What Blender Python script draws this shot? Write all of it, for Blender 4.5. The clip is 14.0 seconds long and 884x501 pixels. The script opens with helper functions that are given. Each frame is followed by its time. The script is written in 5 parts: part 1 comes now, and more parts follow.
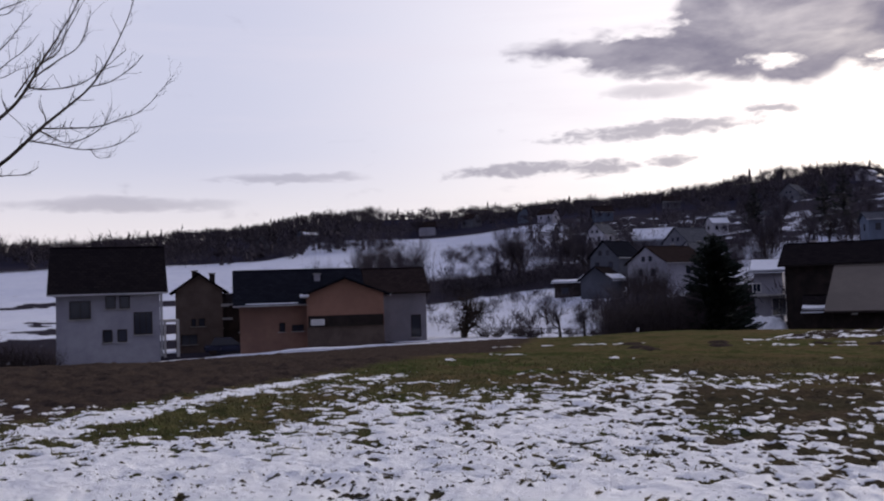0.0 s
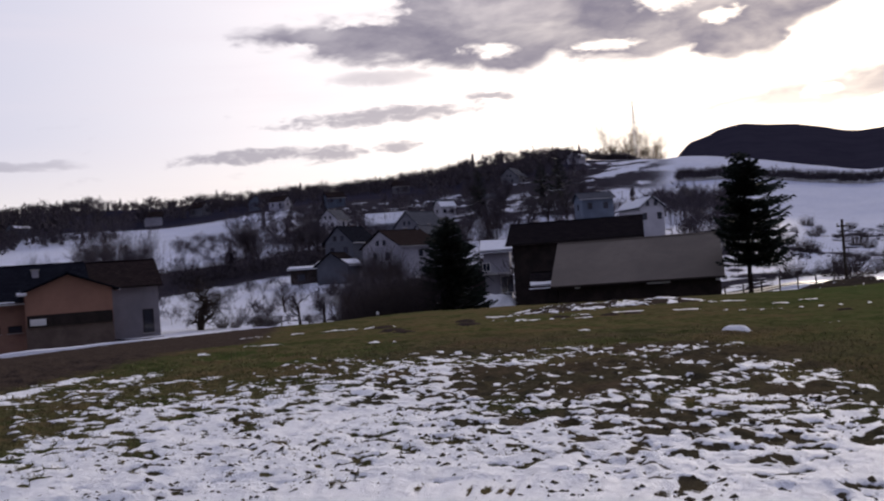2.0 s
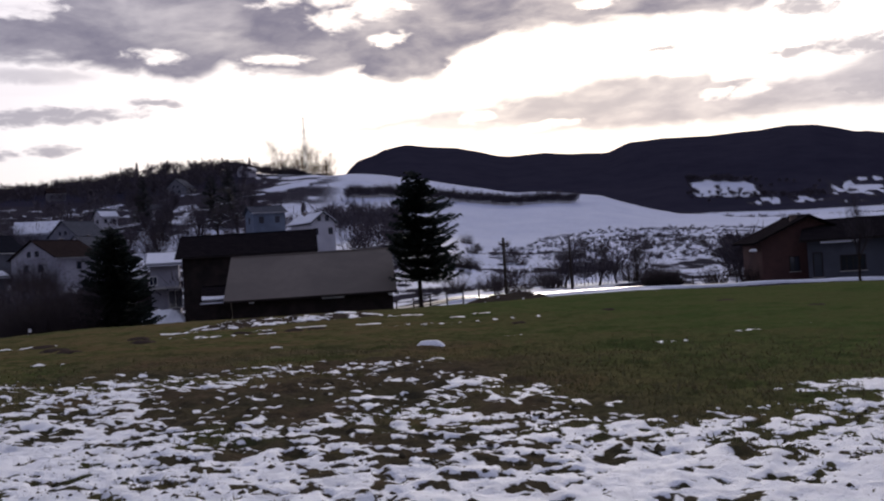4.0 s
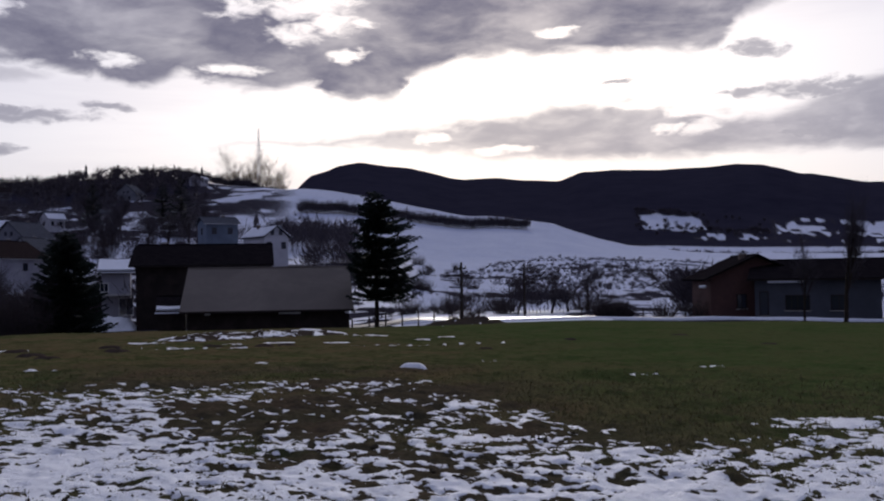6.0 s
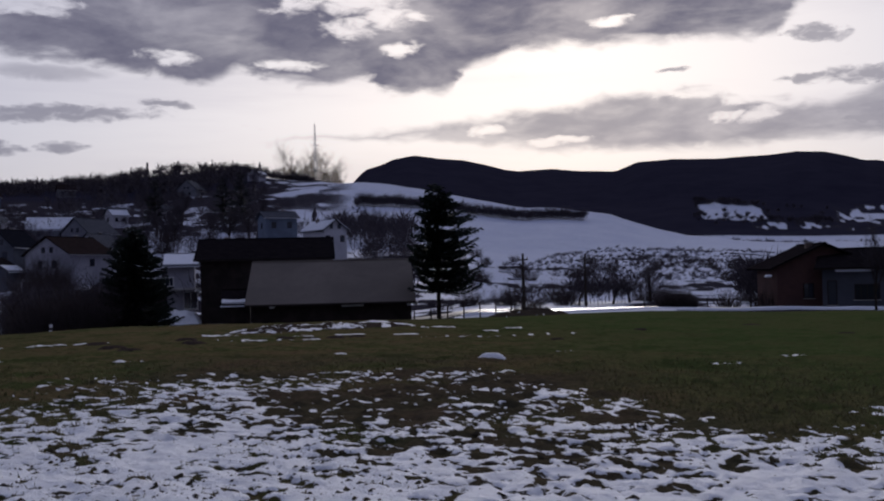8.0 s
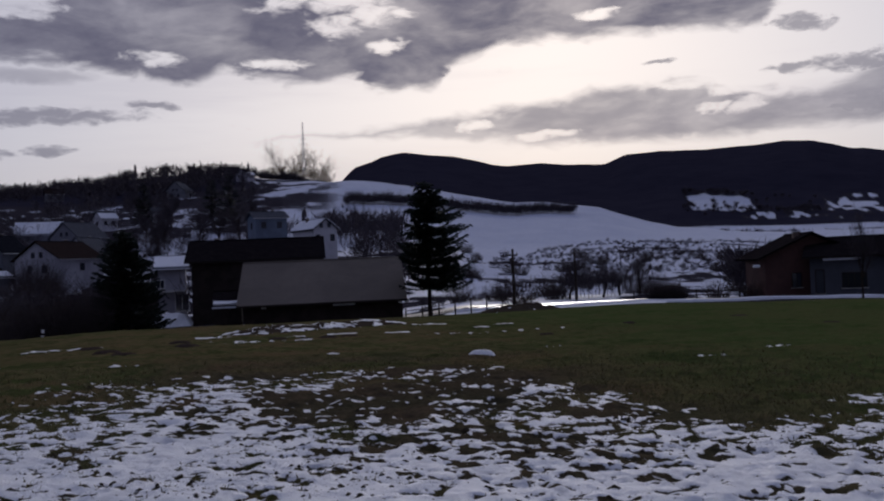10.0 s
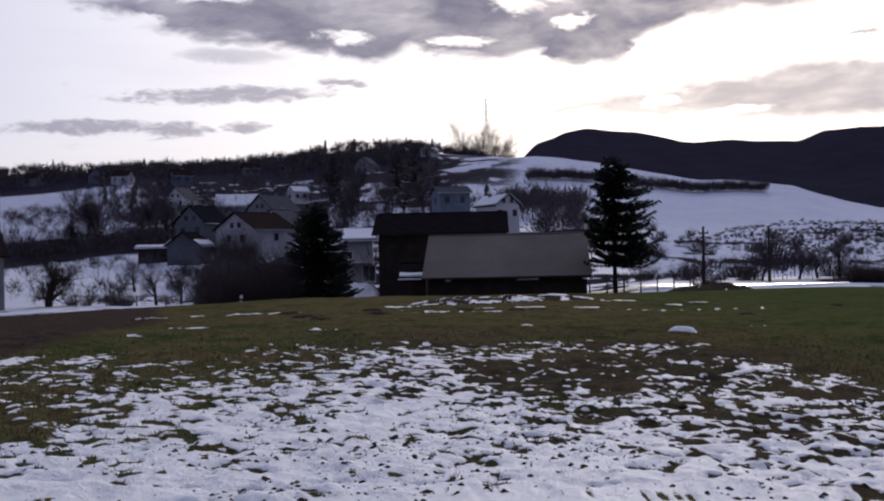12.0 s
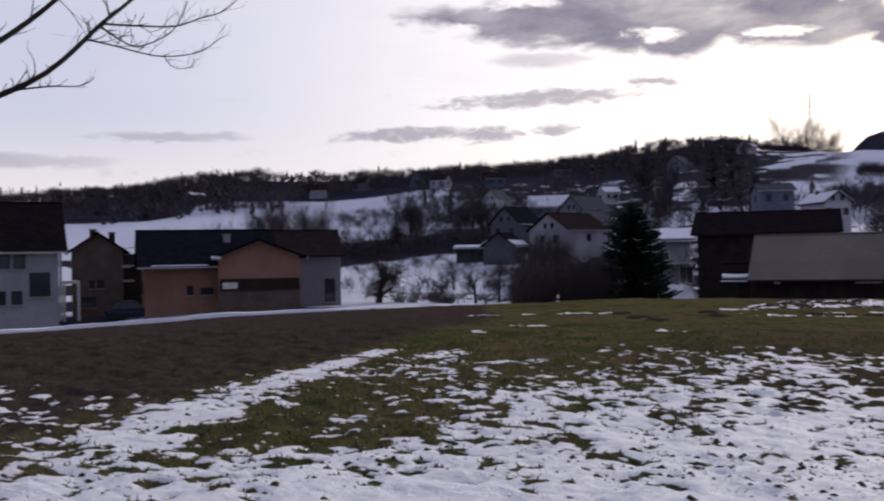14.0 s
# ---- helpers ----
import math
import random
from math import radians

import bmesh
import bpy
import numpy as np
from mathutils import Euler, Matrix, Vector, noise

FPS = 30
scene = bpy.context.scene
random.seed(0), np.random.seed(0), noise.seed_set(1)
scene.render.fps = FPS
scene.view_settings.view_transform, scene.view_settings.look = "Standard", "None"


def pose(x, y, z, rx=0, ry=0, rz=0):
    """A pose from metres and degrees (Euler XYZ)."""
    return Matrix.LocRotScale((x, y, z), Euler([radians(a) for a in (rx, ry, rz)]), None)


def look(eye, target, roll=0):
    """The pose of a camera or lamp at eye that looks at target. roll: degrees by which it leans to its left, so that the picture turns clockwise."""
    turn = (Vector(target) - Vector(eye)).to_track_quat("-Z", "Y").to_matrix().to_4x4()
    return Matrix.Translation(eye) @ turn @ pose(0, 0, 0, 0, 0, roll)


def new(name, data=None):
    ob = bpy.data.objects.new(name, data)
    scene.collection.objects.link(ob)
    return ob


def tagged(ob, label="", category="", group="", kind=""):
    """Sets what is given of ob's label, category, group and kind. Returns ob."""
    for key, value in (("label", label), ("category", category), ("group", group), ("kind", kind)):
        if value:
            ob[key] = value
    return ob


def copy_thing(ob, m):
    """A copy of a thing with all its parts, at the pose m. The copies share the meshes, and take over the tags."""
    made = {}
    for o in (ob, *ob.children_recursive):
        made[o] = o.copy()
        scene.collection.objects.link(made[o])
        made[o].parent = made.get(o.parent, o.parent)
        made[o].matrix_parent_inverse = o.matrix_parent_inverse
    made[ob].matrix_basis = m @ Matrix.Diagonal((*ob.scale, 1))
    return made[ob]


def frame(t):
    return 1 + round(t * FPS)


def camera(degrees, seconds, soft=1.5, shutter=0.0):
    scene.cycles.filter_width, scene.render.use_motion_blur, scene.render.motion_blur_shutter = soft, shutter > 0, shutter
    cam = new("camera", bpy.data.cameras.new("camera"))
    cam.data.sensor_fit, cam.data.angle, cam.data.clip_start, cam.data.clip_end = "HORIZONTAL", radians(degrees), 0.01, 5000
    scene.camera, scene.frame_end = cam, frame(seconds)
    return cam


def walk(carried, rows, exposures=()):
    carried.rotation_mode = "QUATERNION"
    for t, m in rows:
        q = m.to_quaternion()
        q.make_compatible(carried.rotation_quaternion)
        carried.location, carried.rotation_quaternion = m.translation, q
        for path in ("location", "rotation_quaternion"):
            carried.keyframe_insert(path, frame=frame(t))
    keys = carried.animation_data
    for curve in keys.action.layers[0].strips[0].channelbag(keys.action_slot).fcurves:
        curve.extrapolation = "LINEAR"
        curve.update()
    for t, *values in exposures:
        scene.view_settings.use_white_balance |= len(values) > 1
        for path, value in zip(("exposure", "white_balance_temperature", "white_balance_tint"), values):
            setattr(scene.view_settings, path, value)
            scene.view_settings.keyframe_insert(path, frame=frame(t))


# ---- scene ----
# ---------------------------------------------------------------- camera
def aim(x, y, z, yaw, pitch, roll=0):
    """A camera pose at x, y, z, from its heading (clockwise from north), tilt and roll in degrees."""
    e, a, p = Vector((x, y, z)), radians(yaw), radians(pitch)
    way = Vector((math.sin(a) * math.cos(p), math.cos(a) * math.cos(p), math.sin(p)))
    return look(e, e + way * 10, roll)


cam = camera(48.36, 14.0, soft=2.1, shutter=0.1)
walk(cam, [
    (0, aim(-0.177, 0.765, 1.704, -27.31, 2.63, -1.82)),
    (0.5, aim(-0.217, 0.526, 1.758, -22.98, 3.11, -1.47)),
    (1, aim(-0.433, 0.806, 1.721, -19.09, 2.63, -2.23)),
    (1.5, aim(-0.586, 0.945, 1.729, -19.97, 0.69, -1.63)),
    (2, aim(-0.830, 1.148, 1.718, -11.88, 1.04, -4.15)),
    (2.5, aim(-0.968, 1.340, 1.710, -7.03, 0.65, -2.66)),
    (3, aim(-1.026, 1.560, 1.716, -4.23, 0.64, -3.33)),
    (3.5, aim(-1.153, 1.740, 1.710, -2.82, 0.26, -0.57)),
    (4, aim(-1.355, 1.980, 1.737, 7.25, 0.57, -3.67)),
    (4.2, aim(-1.424, 2.018, 1.731, 8.87, 0.80, -3.06)),
    (5.2, aim(-2.02, 1.55, 1.84, 12.40, 1.10, -1.60)),
    (6.3, aim(-2.227, 1.209, 1.896, 9.40, 1.80, -0.74)),
    (6.5, aim(-2.273, 1.264, 1.887, 8.98, 1.87, -1.00)),
    (7, aim(-2.443, 1.354, 1.865, 7.86, 2.32, -3.30)),
    (7.5, aim(-2.567, 1.296, 1.867, 7.74, 1.79, -0.59)),
    (8, aim(-2.620, 1.247, 1.864, 7.05, 1.25, -1.34)),
    (8.5, aim(-2.603, 1.253, 1.875, 7.68, 1.45, -2.54)),
    (10.8, aim(-2.651, 0.805, 1.928, 7.50, 0.47, -2.44)),
    (11, aim(-2.774, 0.905, 1.876, 6.60, 0.35, -2.00)),
    (11.5, aim(-2.862, 1.150, 1.804, -0.77, 0.12, -1.99)),
    (12, aim(-2.931, 1.292, 1.813, -2.89, -0.01, -1.29)),
    (12.5, aim(-3.123, 1.542, 1.789, -5.76, 0.09, -0.07)),
    (13, aim(-3.332, 1.652, 1.773, -8.65, -0.52, -0.49)),
    (13.5, aim(-3.519, 1.664, 1.781, -9.06, 0.18, -0.87)),
    (14, aim(-3.745, 1.887, 1.749, -20.69, 0.41, -1.03)),
], exposures=[
    (0, 0.5, 6800, 13), (0.7, 0.55, 7050, 13), (2.5, 0.55, 7000, 13), (4.0, 0.42, 6750, 13), (6.3, 0.0, 6250, 13), (8.7, -0.35, 6200, 14), (11.0, -0.45, 6200, 14), (11.4, -0.05, 6300, 13), (12.0, 0.37, 6500, 13), (13.5, 0.4, 6550, 13), (14.0, 0.5, 6850, 13),
])

# ---------------------------------------------------------------- world and sun
SUN_AZ, SUN_EL = 14.0, 21.0


class Nodes:
    """Short hand for building a node tree."""

    def __init__(self, tree):
        self.t = tree
        tree.nodes.clear()

    def add(self, kind):
        return self.t.nodes.new(kind)

    def put(self, socket, value):
        if isinstance(value, bpy.types.NodeSocket):
            self.t.links.new(value, socket)
        elif value is not None:
            socket.default_value = value

    def m(self, op, a, b=None, c=None, clamp=False):
        n = self.add("ShaderNodeMath")
        n.operation, n.use_clamp = op, clamp
        for s, v in zip(n.inputs, (a, b, c)):
            self.put(s, v)
        return n.outputs[0]

    def mix(self, fac, a, b, blend="MIX"):
        n = self.add("ShaderNodeMix")
        n.data_type, n.blend_type = "RGBA", blend
        self.put(n.inputs[0], fac)
        self.put(n.inputs[6], (*a, 1) if isinstance(a, tuple) and len(a) == 3 else a)
        self.put(n.inputs[7], (*b, 1) if isinstance(b, tuple) and len(b) == 3 else b)
        return n.outputs[2]

    def step(self, value, lo, hi, a=0.0, b=1.0):
        n = self.add("ShaderNodeMapRange")
        n.interpolation_type = "SMOOTHSTEP"
        for s, v in zip(n.inputs, (value, lo, hi, a, b)):
            self.put(s, v)
        return n.outputs[0]

    def noise(self, vec, scale, detail=4.0, rough=0.55, distort=0.0):
        n = self.add("ShaderNodeTexNoise")
        self.put(n.inputs["Vector"], vec)
        n.inputs["Scale"].default_value, n.inputs["Detail"].default_value = scale, detail
        n.inputs["Roughness"].default_value, n.inputs["Distortion"].default_value = rough, distort
        return n.outputs[0]

    def xyz(self, x, y, z):
        n = self.add("ShaderNodeCombineXYZ")
        for s, v in zip(n.inputs, (x, y, z)):
            self.put(s, v)
        return n.outputs[0]


def build_world():
    world = bpy.data.worlds.new("winter_sky")
    scene.world, world.use_nodes = world, True
    n = Nodes(world.node_tree)
    coord = n.add("ShaderNodeTexCoord").outputs["Generated"]
    sep = n.add("ShaderNodeSeparateXYZ")
    n.put(sep.inputs[0], coord)
    x, y, z = sep.outputs
    az = n.m("MULTIPLY", n.m("ARCTAN2", x, y), 57.2958)
    el = n.m("MULTIPLY", n.m("ARCSINE", z), 57.2958)
    sky = n.add("ShaderNodeTexSky")
    sky.sky_type, sky.sun_disc = "NISHITA", False
    sky.sun_elevation, sky.sun_rotation = radians(SUN_EL), radians(SUN_AZ)
    sky.air_density, sky.dust_density = 1.2, 2.0
    blue = n.mix(1.0, sky.outputs[0], (0.10, 0.10, 0.10), "MULTIPLY")
    # a bright veil of high cloud, brightest round the hidden sun
    away = n.m("SQRT", n.m("ADD", n.m("POWER", n.m("SUBTRACT", az, SUN_AZ - 2), 2.0), n.m("POWER", n.m("MULTIPLY", n.m("SUBTRACT", el, SUN_EL - 9), 1.6), 2.0)))
    glow = n.step(away, 2.0, 56.0, 1.0, 0.0)
    veil = n.mix(glow, (0.415, 0.44, 0.58), (1.05, 1.00, 0.98))
    low = n.step(el, 1.0, 9.0, 1.0, 0.0)
    veil = n.mix(n.m("MULTIPLY", low, 0.8), veil, (0.72, 0.68, 0.675))
    streak = n.noise(n.xyz(n.m("MULTIPLY", az, 0.030), n.m("MULTIPLY", el, 0.30), 3.0), 1.0, 5, 0.6)
    veil = n.mix(n.step(streak, 0.42, 0.72, 0.0, 0.40), veil, (0.55, 0.53, 0.63))
    behind = n.step(n.m("ABSOLUTE", n.m("SUBTRACT", az, SUN_AZ - 12)), 55.0, 110.0)
    veil = n.mix(behind, veil, (0.29, 0.335, 0.51))
    col = n.mix(0.90, blue, veil)
    # the drift of the cloud edges: broad bulges, then shreds
    flat = n.xyz(n.m("MULTIPLY", az, 0.16), n.m("MULTIPLY", el, 0.42), 0.0)
    shred = n.xyz(n.m("MULTIPLY", az, 0.50), n.m("MULTIPLY", el, 1.25), 5.0)
    b1 = n.m("SUBTRACT", n.noise(flat, 1.0, 5, 0.55, 0.6), 0.5)
    b2 = n.m("SUBTRACT", n.noise(shred, 1.0, 5, 0.52, 0.4), 0.5)
    b3 = n.m("SUBTRACT", n.noise(flat, 1.7, 4, 0.5, 0.5), 0.5)
    b4 = n.m("SUBTRACT", n.noise(flat, 0.9, 3, 0.45, 0.3), 0.5)
    bit_az = n.m("ADD", az, n.m("MULTIPLY", b2, 3.0))
    bit_el = n.m("ADD", el, n.m("MULTIPLY", b2, 0.9))

    def bank(a, e, wa, we, tilt=0.0):
        """How near a direction lies to the heart of one cloud: 1 inside, falling to 0."""
        da = n.m("SUBTRACT", bit_az, a)
        de = n.m("SUBTRACT", n.m("SUBTRACT", bit_el, e), n.m("MULTIPLY", da, tilt))
        d = n.m("ADD", n.m("POWER", n.m("ABSOLUTE", n.m("DIVIDE", da, wa)), 2.0), n.m("POWER", n.m("ABSOLUTE", n.m("DIVIDE", de, we)), 2.0))
        return n.m("SUBTRACT", 1.0, d)

    def most(values):
        top = values[0]
        for v in values[1:]:
            top = n.m("MAXIMUM", top, v)
        return top

    def outline(points):
        """The height of a cloud's edge along the sky: a curve through (azimuth, elevation)."""
        c = n.add("ShaderNodeFloatCurve")
        line = c.mapping.curves[0]
        spots = [((a + 60) / 120, e / 40) for a, e in points]
        line.points[0].location, line.points[-1].location = spots[0], spots[-1]
        for p in spots[1:-1]:
            line.points.new(*p)
        for p in line.points:
            p.handle_type = "AUTO_CLAMPED"
        c.mapping.update()
        n.put(c.inputs["Value"], n.m("DIVIDE", n.m("ADD", edge_az, 60.0), 120.0))
        return n.m("MULTIPLY", c.outputs[0], 40.0)

    def inside(low, high):
        """Degrees from a direction to the nearer of a cloud's two edges."""
        here = n.m("ADD", el, n.m("ADD", n.m("MULTIPLY", b2, 1.25), n.m("MULTIPLY", b3, 1.0)))
        return n.m("MINIMUM", n.m("SUBTRACT", here, outline(low)), n.m("SUBTRACT", outline(high), here))

    edge_az = n.m("ADD", az, n.m("MULTIPLY", b2, 2.2))
    tatter = n.m("SUBTRACT", n.noise(n.xyz(n.m("MULTIPLY", az, 0.95), n.m("MULTIPLY", el, 2.3), 9.0), 1.0, 5, 0.6, 0.5), 0.5)
    # the heavy bank overhead
    heavy = inside([(-60, 24), (-26, 15), (-22.5, 13.5), (-20, 12.9), (-18.5, 12.3), (-13, 11.7), (-10.8, 11.3), (-6.2, 10.9), (-4.5, 11.5), (-2.4, 10.95), (0.5, 10.85), (2.2, 11.2), (3.7, 10.5), (5.5, 10.1), (7.6, 10.3), (8.5, 11.4), (10.4, 12.0), (11.4, 12.55), (15, 12.6), (21, 12.6), (25.8, 12.4), (26.8, 13.2), (27.6, 14.1), (30, 14.8), (34, 16.5), (44, 18), (60, 18)],
                   [(-60, 13), (-26, 13.2), (-23, 14.0), (-20.5, 14.4), (-15.5, 14.8), (-14, 15.4), (-12.5, 17.2), (-10.5, 21), (-8, 30), (0, 38), (60, 39)])
    # rents that let the light through, then the shreds under the bank and the pale sheet above the mountain
    rents = most([bank(2.6, 15.6, 2.3, 0.75, 0), bank(3.9, 14.7, 1.3, 0.6, 0), bank(1.9, 14.0, 1.2, 0.45, 0), bank(5.6, 14.6, 1.2, 0.2, 0), bank(4.9, 12.85, 0.8, 0.36, 0), bank(-8.3, 12.3, 1.3, 0.3, -0.05), bank(-1.5, 12.0, 1.4, 0.28, 0), bank(17.1, 13.9, 1.0, 0.24, 0), bank(-14.3, 15.0, 1.2, 0.4, 0), bank(-1.1, 15.4, 1.0, 0.5, 0), bank(-19.6, 12.9, 1.0, 0.3, 0), bank(-15.4, 14.4, 1.6, 0.3, 0)])
    scraps = most([bank(-15.0, 9.0, 6.6, 0.5, 0.035), bank(-22.5, 7.15, 4.2, 0.42, 0.03), bank(-17.8, 7.1, 1.9, 0.55, 0), bank(-13.9, 7.25, 1.2, 0.36, 0), bank(-8.2, 9.75, 1.4, 0.34, -0.08), bank(28.3, 12.4, 1.7, 0.5, -0.1), bank(27.3, 10.05, 1.2, 0.28, 0), bank(31.5, 10.0, 3.6, 0.55, 0), bank(31.5, 8.0, 3.6, 0.75, 0), bank(20.5, 11.0, 0.8, 0.15, 0)])
    dim = most([bank(-14.6, 11.2, 3.6, 0.5, 0), bank(-45.5, 5.6, 7, 0.5, 0), bank(-36, 7.0, 5, 0.35, 0)])
    pale = inside([(-60, 9), (-6, 8.2), (-1.5, 7.5), (5, 7.55), (11.6, 7.0), (18, 6.5), (24, 6.5), (32, 6.6), (44, 5), (60, 4)],
                  [(-60, 7), (-6, 7.2), (-1.5, 7.85), (3.4, 8.25), (8.3, 8.85), (11.6, 9.25), (14.9, 9.55), (18, 10.1), (20.7, 10.15), (24.4, 9.4), (27, 8.95), (30, 9.1), (33, 10.4), (40, 12), (60, 13)])
    gaps = most([bank(10.0, 8.15, 1.0, 0.24, 0), bank(21.9, 9.7, 1.4, 0.2, 0), bank(23.3, 8.3, 0.7, 0.3, 0), bank(25.2, 8.35, 1.1, 0.34, 0), bank(24.3, 9.2, 1.0, 0.28, 0), bank(14.0, 7.4, 1.6, 0.2, 0)])
    rag = n.m("ADD", n.m("MULTIPLY", b2, 0.45), n.m("MULTIPLY", b3, 0.9))
    over = n.m("SUBTRACT", n.m("MAXIMUM", n.step(n.m("ABSOLUTE", az), 50.0, 80.0), n.step(el, 19.0, 24.0)), n.step(el, 30.0, 45.0, 0.35, 0.85))
    body = n.m("MAXIMUM", n.step(heavy, -0.2, 0.6), n.step(n.m("ADD", over, n.m("MULTIPLY", rag, 1.6)), -0.12, 0.55))
    body = n.m("MULTIPLY", body, n.step(n.m("ADD", rents, n.m("MULTIPLY", tatter, 5.0)), -1.7, 1.3, 1.0, 0.0))
    body = n.m("MULTIPLY", body, n.step(tatter, -0.25, 0.28, 1.0, 0.93))
    shade = n.m("MULTIPLY", body, n.step(n.m("ADD", n.m("MULTIPLY", b4, 1.0), n.m("ADD", n.m("MULTIPLY", b2, 0.2), n.m("MULTIPLY", b1, 0.9))), -0.20, 0.34, 1.0, 0.60))
    bits = n.step(n.m("ADD", scraps, n.m("MULTIPLY", tatter, 3.0)), -0.3, 0.95, 0.0, 0.66)
    veils = n.step(n.m("ADD", dim, n.m("MULTIPLY", rag, 1.2)), -0.1, 1.0, 0.0, 0.42)
    sheet = n.m("MULTIPLY", n.step(pale, -0.15, 0.7, 0.0, 1.0), n.step(n.m("ADD", gaps, n.m("MULTIPLY", tatter, 4.0)), -1.1, 1.0, 1.0, 0.1))
    sheet = n.m("MULTIPLY", sheet, n.step(n.m("ADD", n.m("MULTIPLY", b1, 0.8), n.m("MULTIPLY", b2, 0.6)), -0.25, 0.28, 0.74, 0.46))
    shade = n.m("MAXIMUM", n.m("MAXIMUM", shade, bits), n.m("MAXIMUM", sheet, veils))
    col = n.mix(n.m("MULTIPLY", shade, 0.95), col, (0.132, 0.130, 0.192))
    back = n.add("ShaderNodeBackground")
    n.put(back.inputs[0], col)
    back.inputs[1].default_value = 1.0
    out = n.add("ShaderNodeOutputWorld")
    n.put(out.inputs[0], back.outputs[0])


build_world()
sun = new("sun", bpy.data.lights.new("sun", "SUN"))
sun.data.energy, sun.data.angle, sun.data.color = 1.4, radians(10), (1.0, 0.93, 0.85)
_a, _e = radians(SUN_AZ), radians(SUN_EL)
sun.matrix_world = look((0, 0, 60), Vector((0, 0, 60)) - Vector((math.sin(_a) * math.cos(_e), math.cos(_a) * math.cos(_e), math.sin(_e))))

# ---------------------------------------------------------------- materials
def material(name, base, dark, scale=6.0, rough=0.8, bump=0.3, fine=40.0, metal=0.0, vary=0.12, spots=None, shine=0.12):
    """A surface with stains at a large scale, grain at a small one, fine relief and a shade that differs from object to object."""
    mat = bpy.data.materials.new(name)
    mat.use_nodes = True
    n = Nodes(mat.node_tree)
    co = n.add("ShaderNodeTexCoord").outputs["Object"]
    big = n.noise(co, scale * 0.12, 5, 0.6, 0.4)
    small = n.noise(co, scale, 6, 0.65)
    grain = n.noise(co, fine, 4, 0.6)
    col = n.mix(n.step(big, 0.3, 0.72), base, dark)
    col = n.mix(n.step(small, 0.42, 0.75, 0.0, 0.55), col, dark)
    if spots:
        col = n.mix(n.step(small, 0.60, 0.68), col, spots)
    rnd = n.add("ShaderNodeObjectInfo").outputs["Random"]
    hsv = n.add("ShaderNodeHueSaturation")
    n.put(hsv.inputs["Color"], col)
    n.put(hsv.inputs["Value"], n.m("ADD", 1.0 - vary, n.m("ADD", n.m("MULTIPLY", rnd, vary * 2), n.m("MULTIPLY", n.m("SUBTRACT", grain, 0.5), 0.35))))
    b = n.add("ShaderNodeBsdfPrincipled")
    n.put(b.inputs["Base Color"], hsv.outputs[0])
    n.put(b.inputs["Roughness"], n.m("ADD", rough - 0.08, n.m("MULTIPLY", small, 0.16), clamp=True))
    b.inputs["Metallic"].default_value = metal
    b.inputs["Specular IOR Level"].default_value = shine
    bp = n.add("ShaderNodeBump")
    bp.inputs["Strength"].default_value, bp.inputs["Distance"].default_value = bump, 0.02
    n.put(bp.inputs["Height"], n.m("ADD", grain, n.m("MULTIPLY", small, 2.0)))
    n.put(b.inputs["Normal"], bp.outputs[0])
    out = n.add("ShaderNodeOutputMaterial")
    n.put(out.inputs[0], b.outputs[0])
    return mat


def tile_material(name, base, dark, pitch, rough=0.8, lichen=None, joint=0.45, shine=0.0):
    """Roofing in courses that run along the slope's length, with uneven, weathered pieces."""
    mat = bpy.data.materials.new(name)
    mat.use_nodes = True
    n = Nodes(mat.node_tree)
    co = n.add("ShaderNodeTexCoord").outputs["Object"]
    brick = n.add("ShaderNodeTexBrick")
    n.put(brick.inputs["Vector"], n.add("ShaderNodeTexCoord").outputs["UV"])
    brick.inputs["Scale"].default_value = 1.0
    brick.inputs["Brick Width"].default_value, brick.inputs["Row Height"].default_value = pitch * 1.3, pitch
    brick.inputs["Mortar Size"].default_value = pitch * 0.06
    brick.inputs["Color1"].default_value, brick.inputs["Color2"].default_value = (*base, 1), (*dark, 1)
    brick.inputs["Mortar"].default_value = (dark[0] * joint, dark[1] * joint, dark[2] * joint, 1)
    big = n.noise(co, 0.45, 6, 0.65, 0.5)
    col = n.mix(n.step(big, 0.35, 0.75, 0.0, 0.7), brick.outputs["Color"], lichen or dark)
    grain = n.noise(co, 14.0, 5, 0.65)
    col = n.mix(n.step(grain, 0.35, 0.8, 0.0, 0.35), col, dark)
    b = n.add("ShaderNodeBsdfPrincipled")
    n.put(b.inputs["Base Color"], col)
    b.inputs["Roughness"].default_value = rough
    b.inputs["Specular IOR Level"].default_value = shine
    bp = n.add("ShaderNodeBump")
    bp.inputs["Strength"].default_value, bp.inputs["Distance"].default_value = 0.5, 0.03
    n.put(bp.inputs["Height"], n.m("ADD", n.m("MULTIPLY", brick.outputs["Fac"], -1.0), n.m("MULTIPLY", grain, 0.6)))
    n.put(b.inputs["Normal"], bp.outputs[0])
    out = n.add("ShaderNodeOutputMaterial")
    n.put(out.inputs[0], b.outputs[0])
    return mat


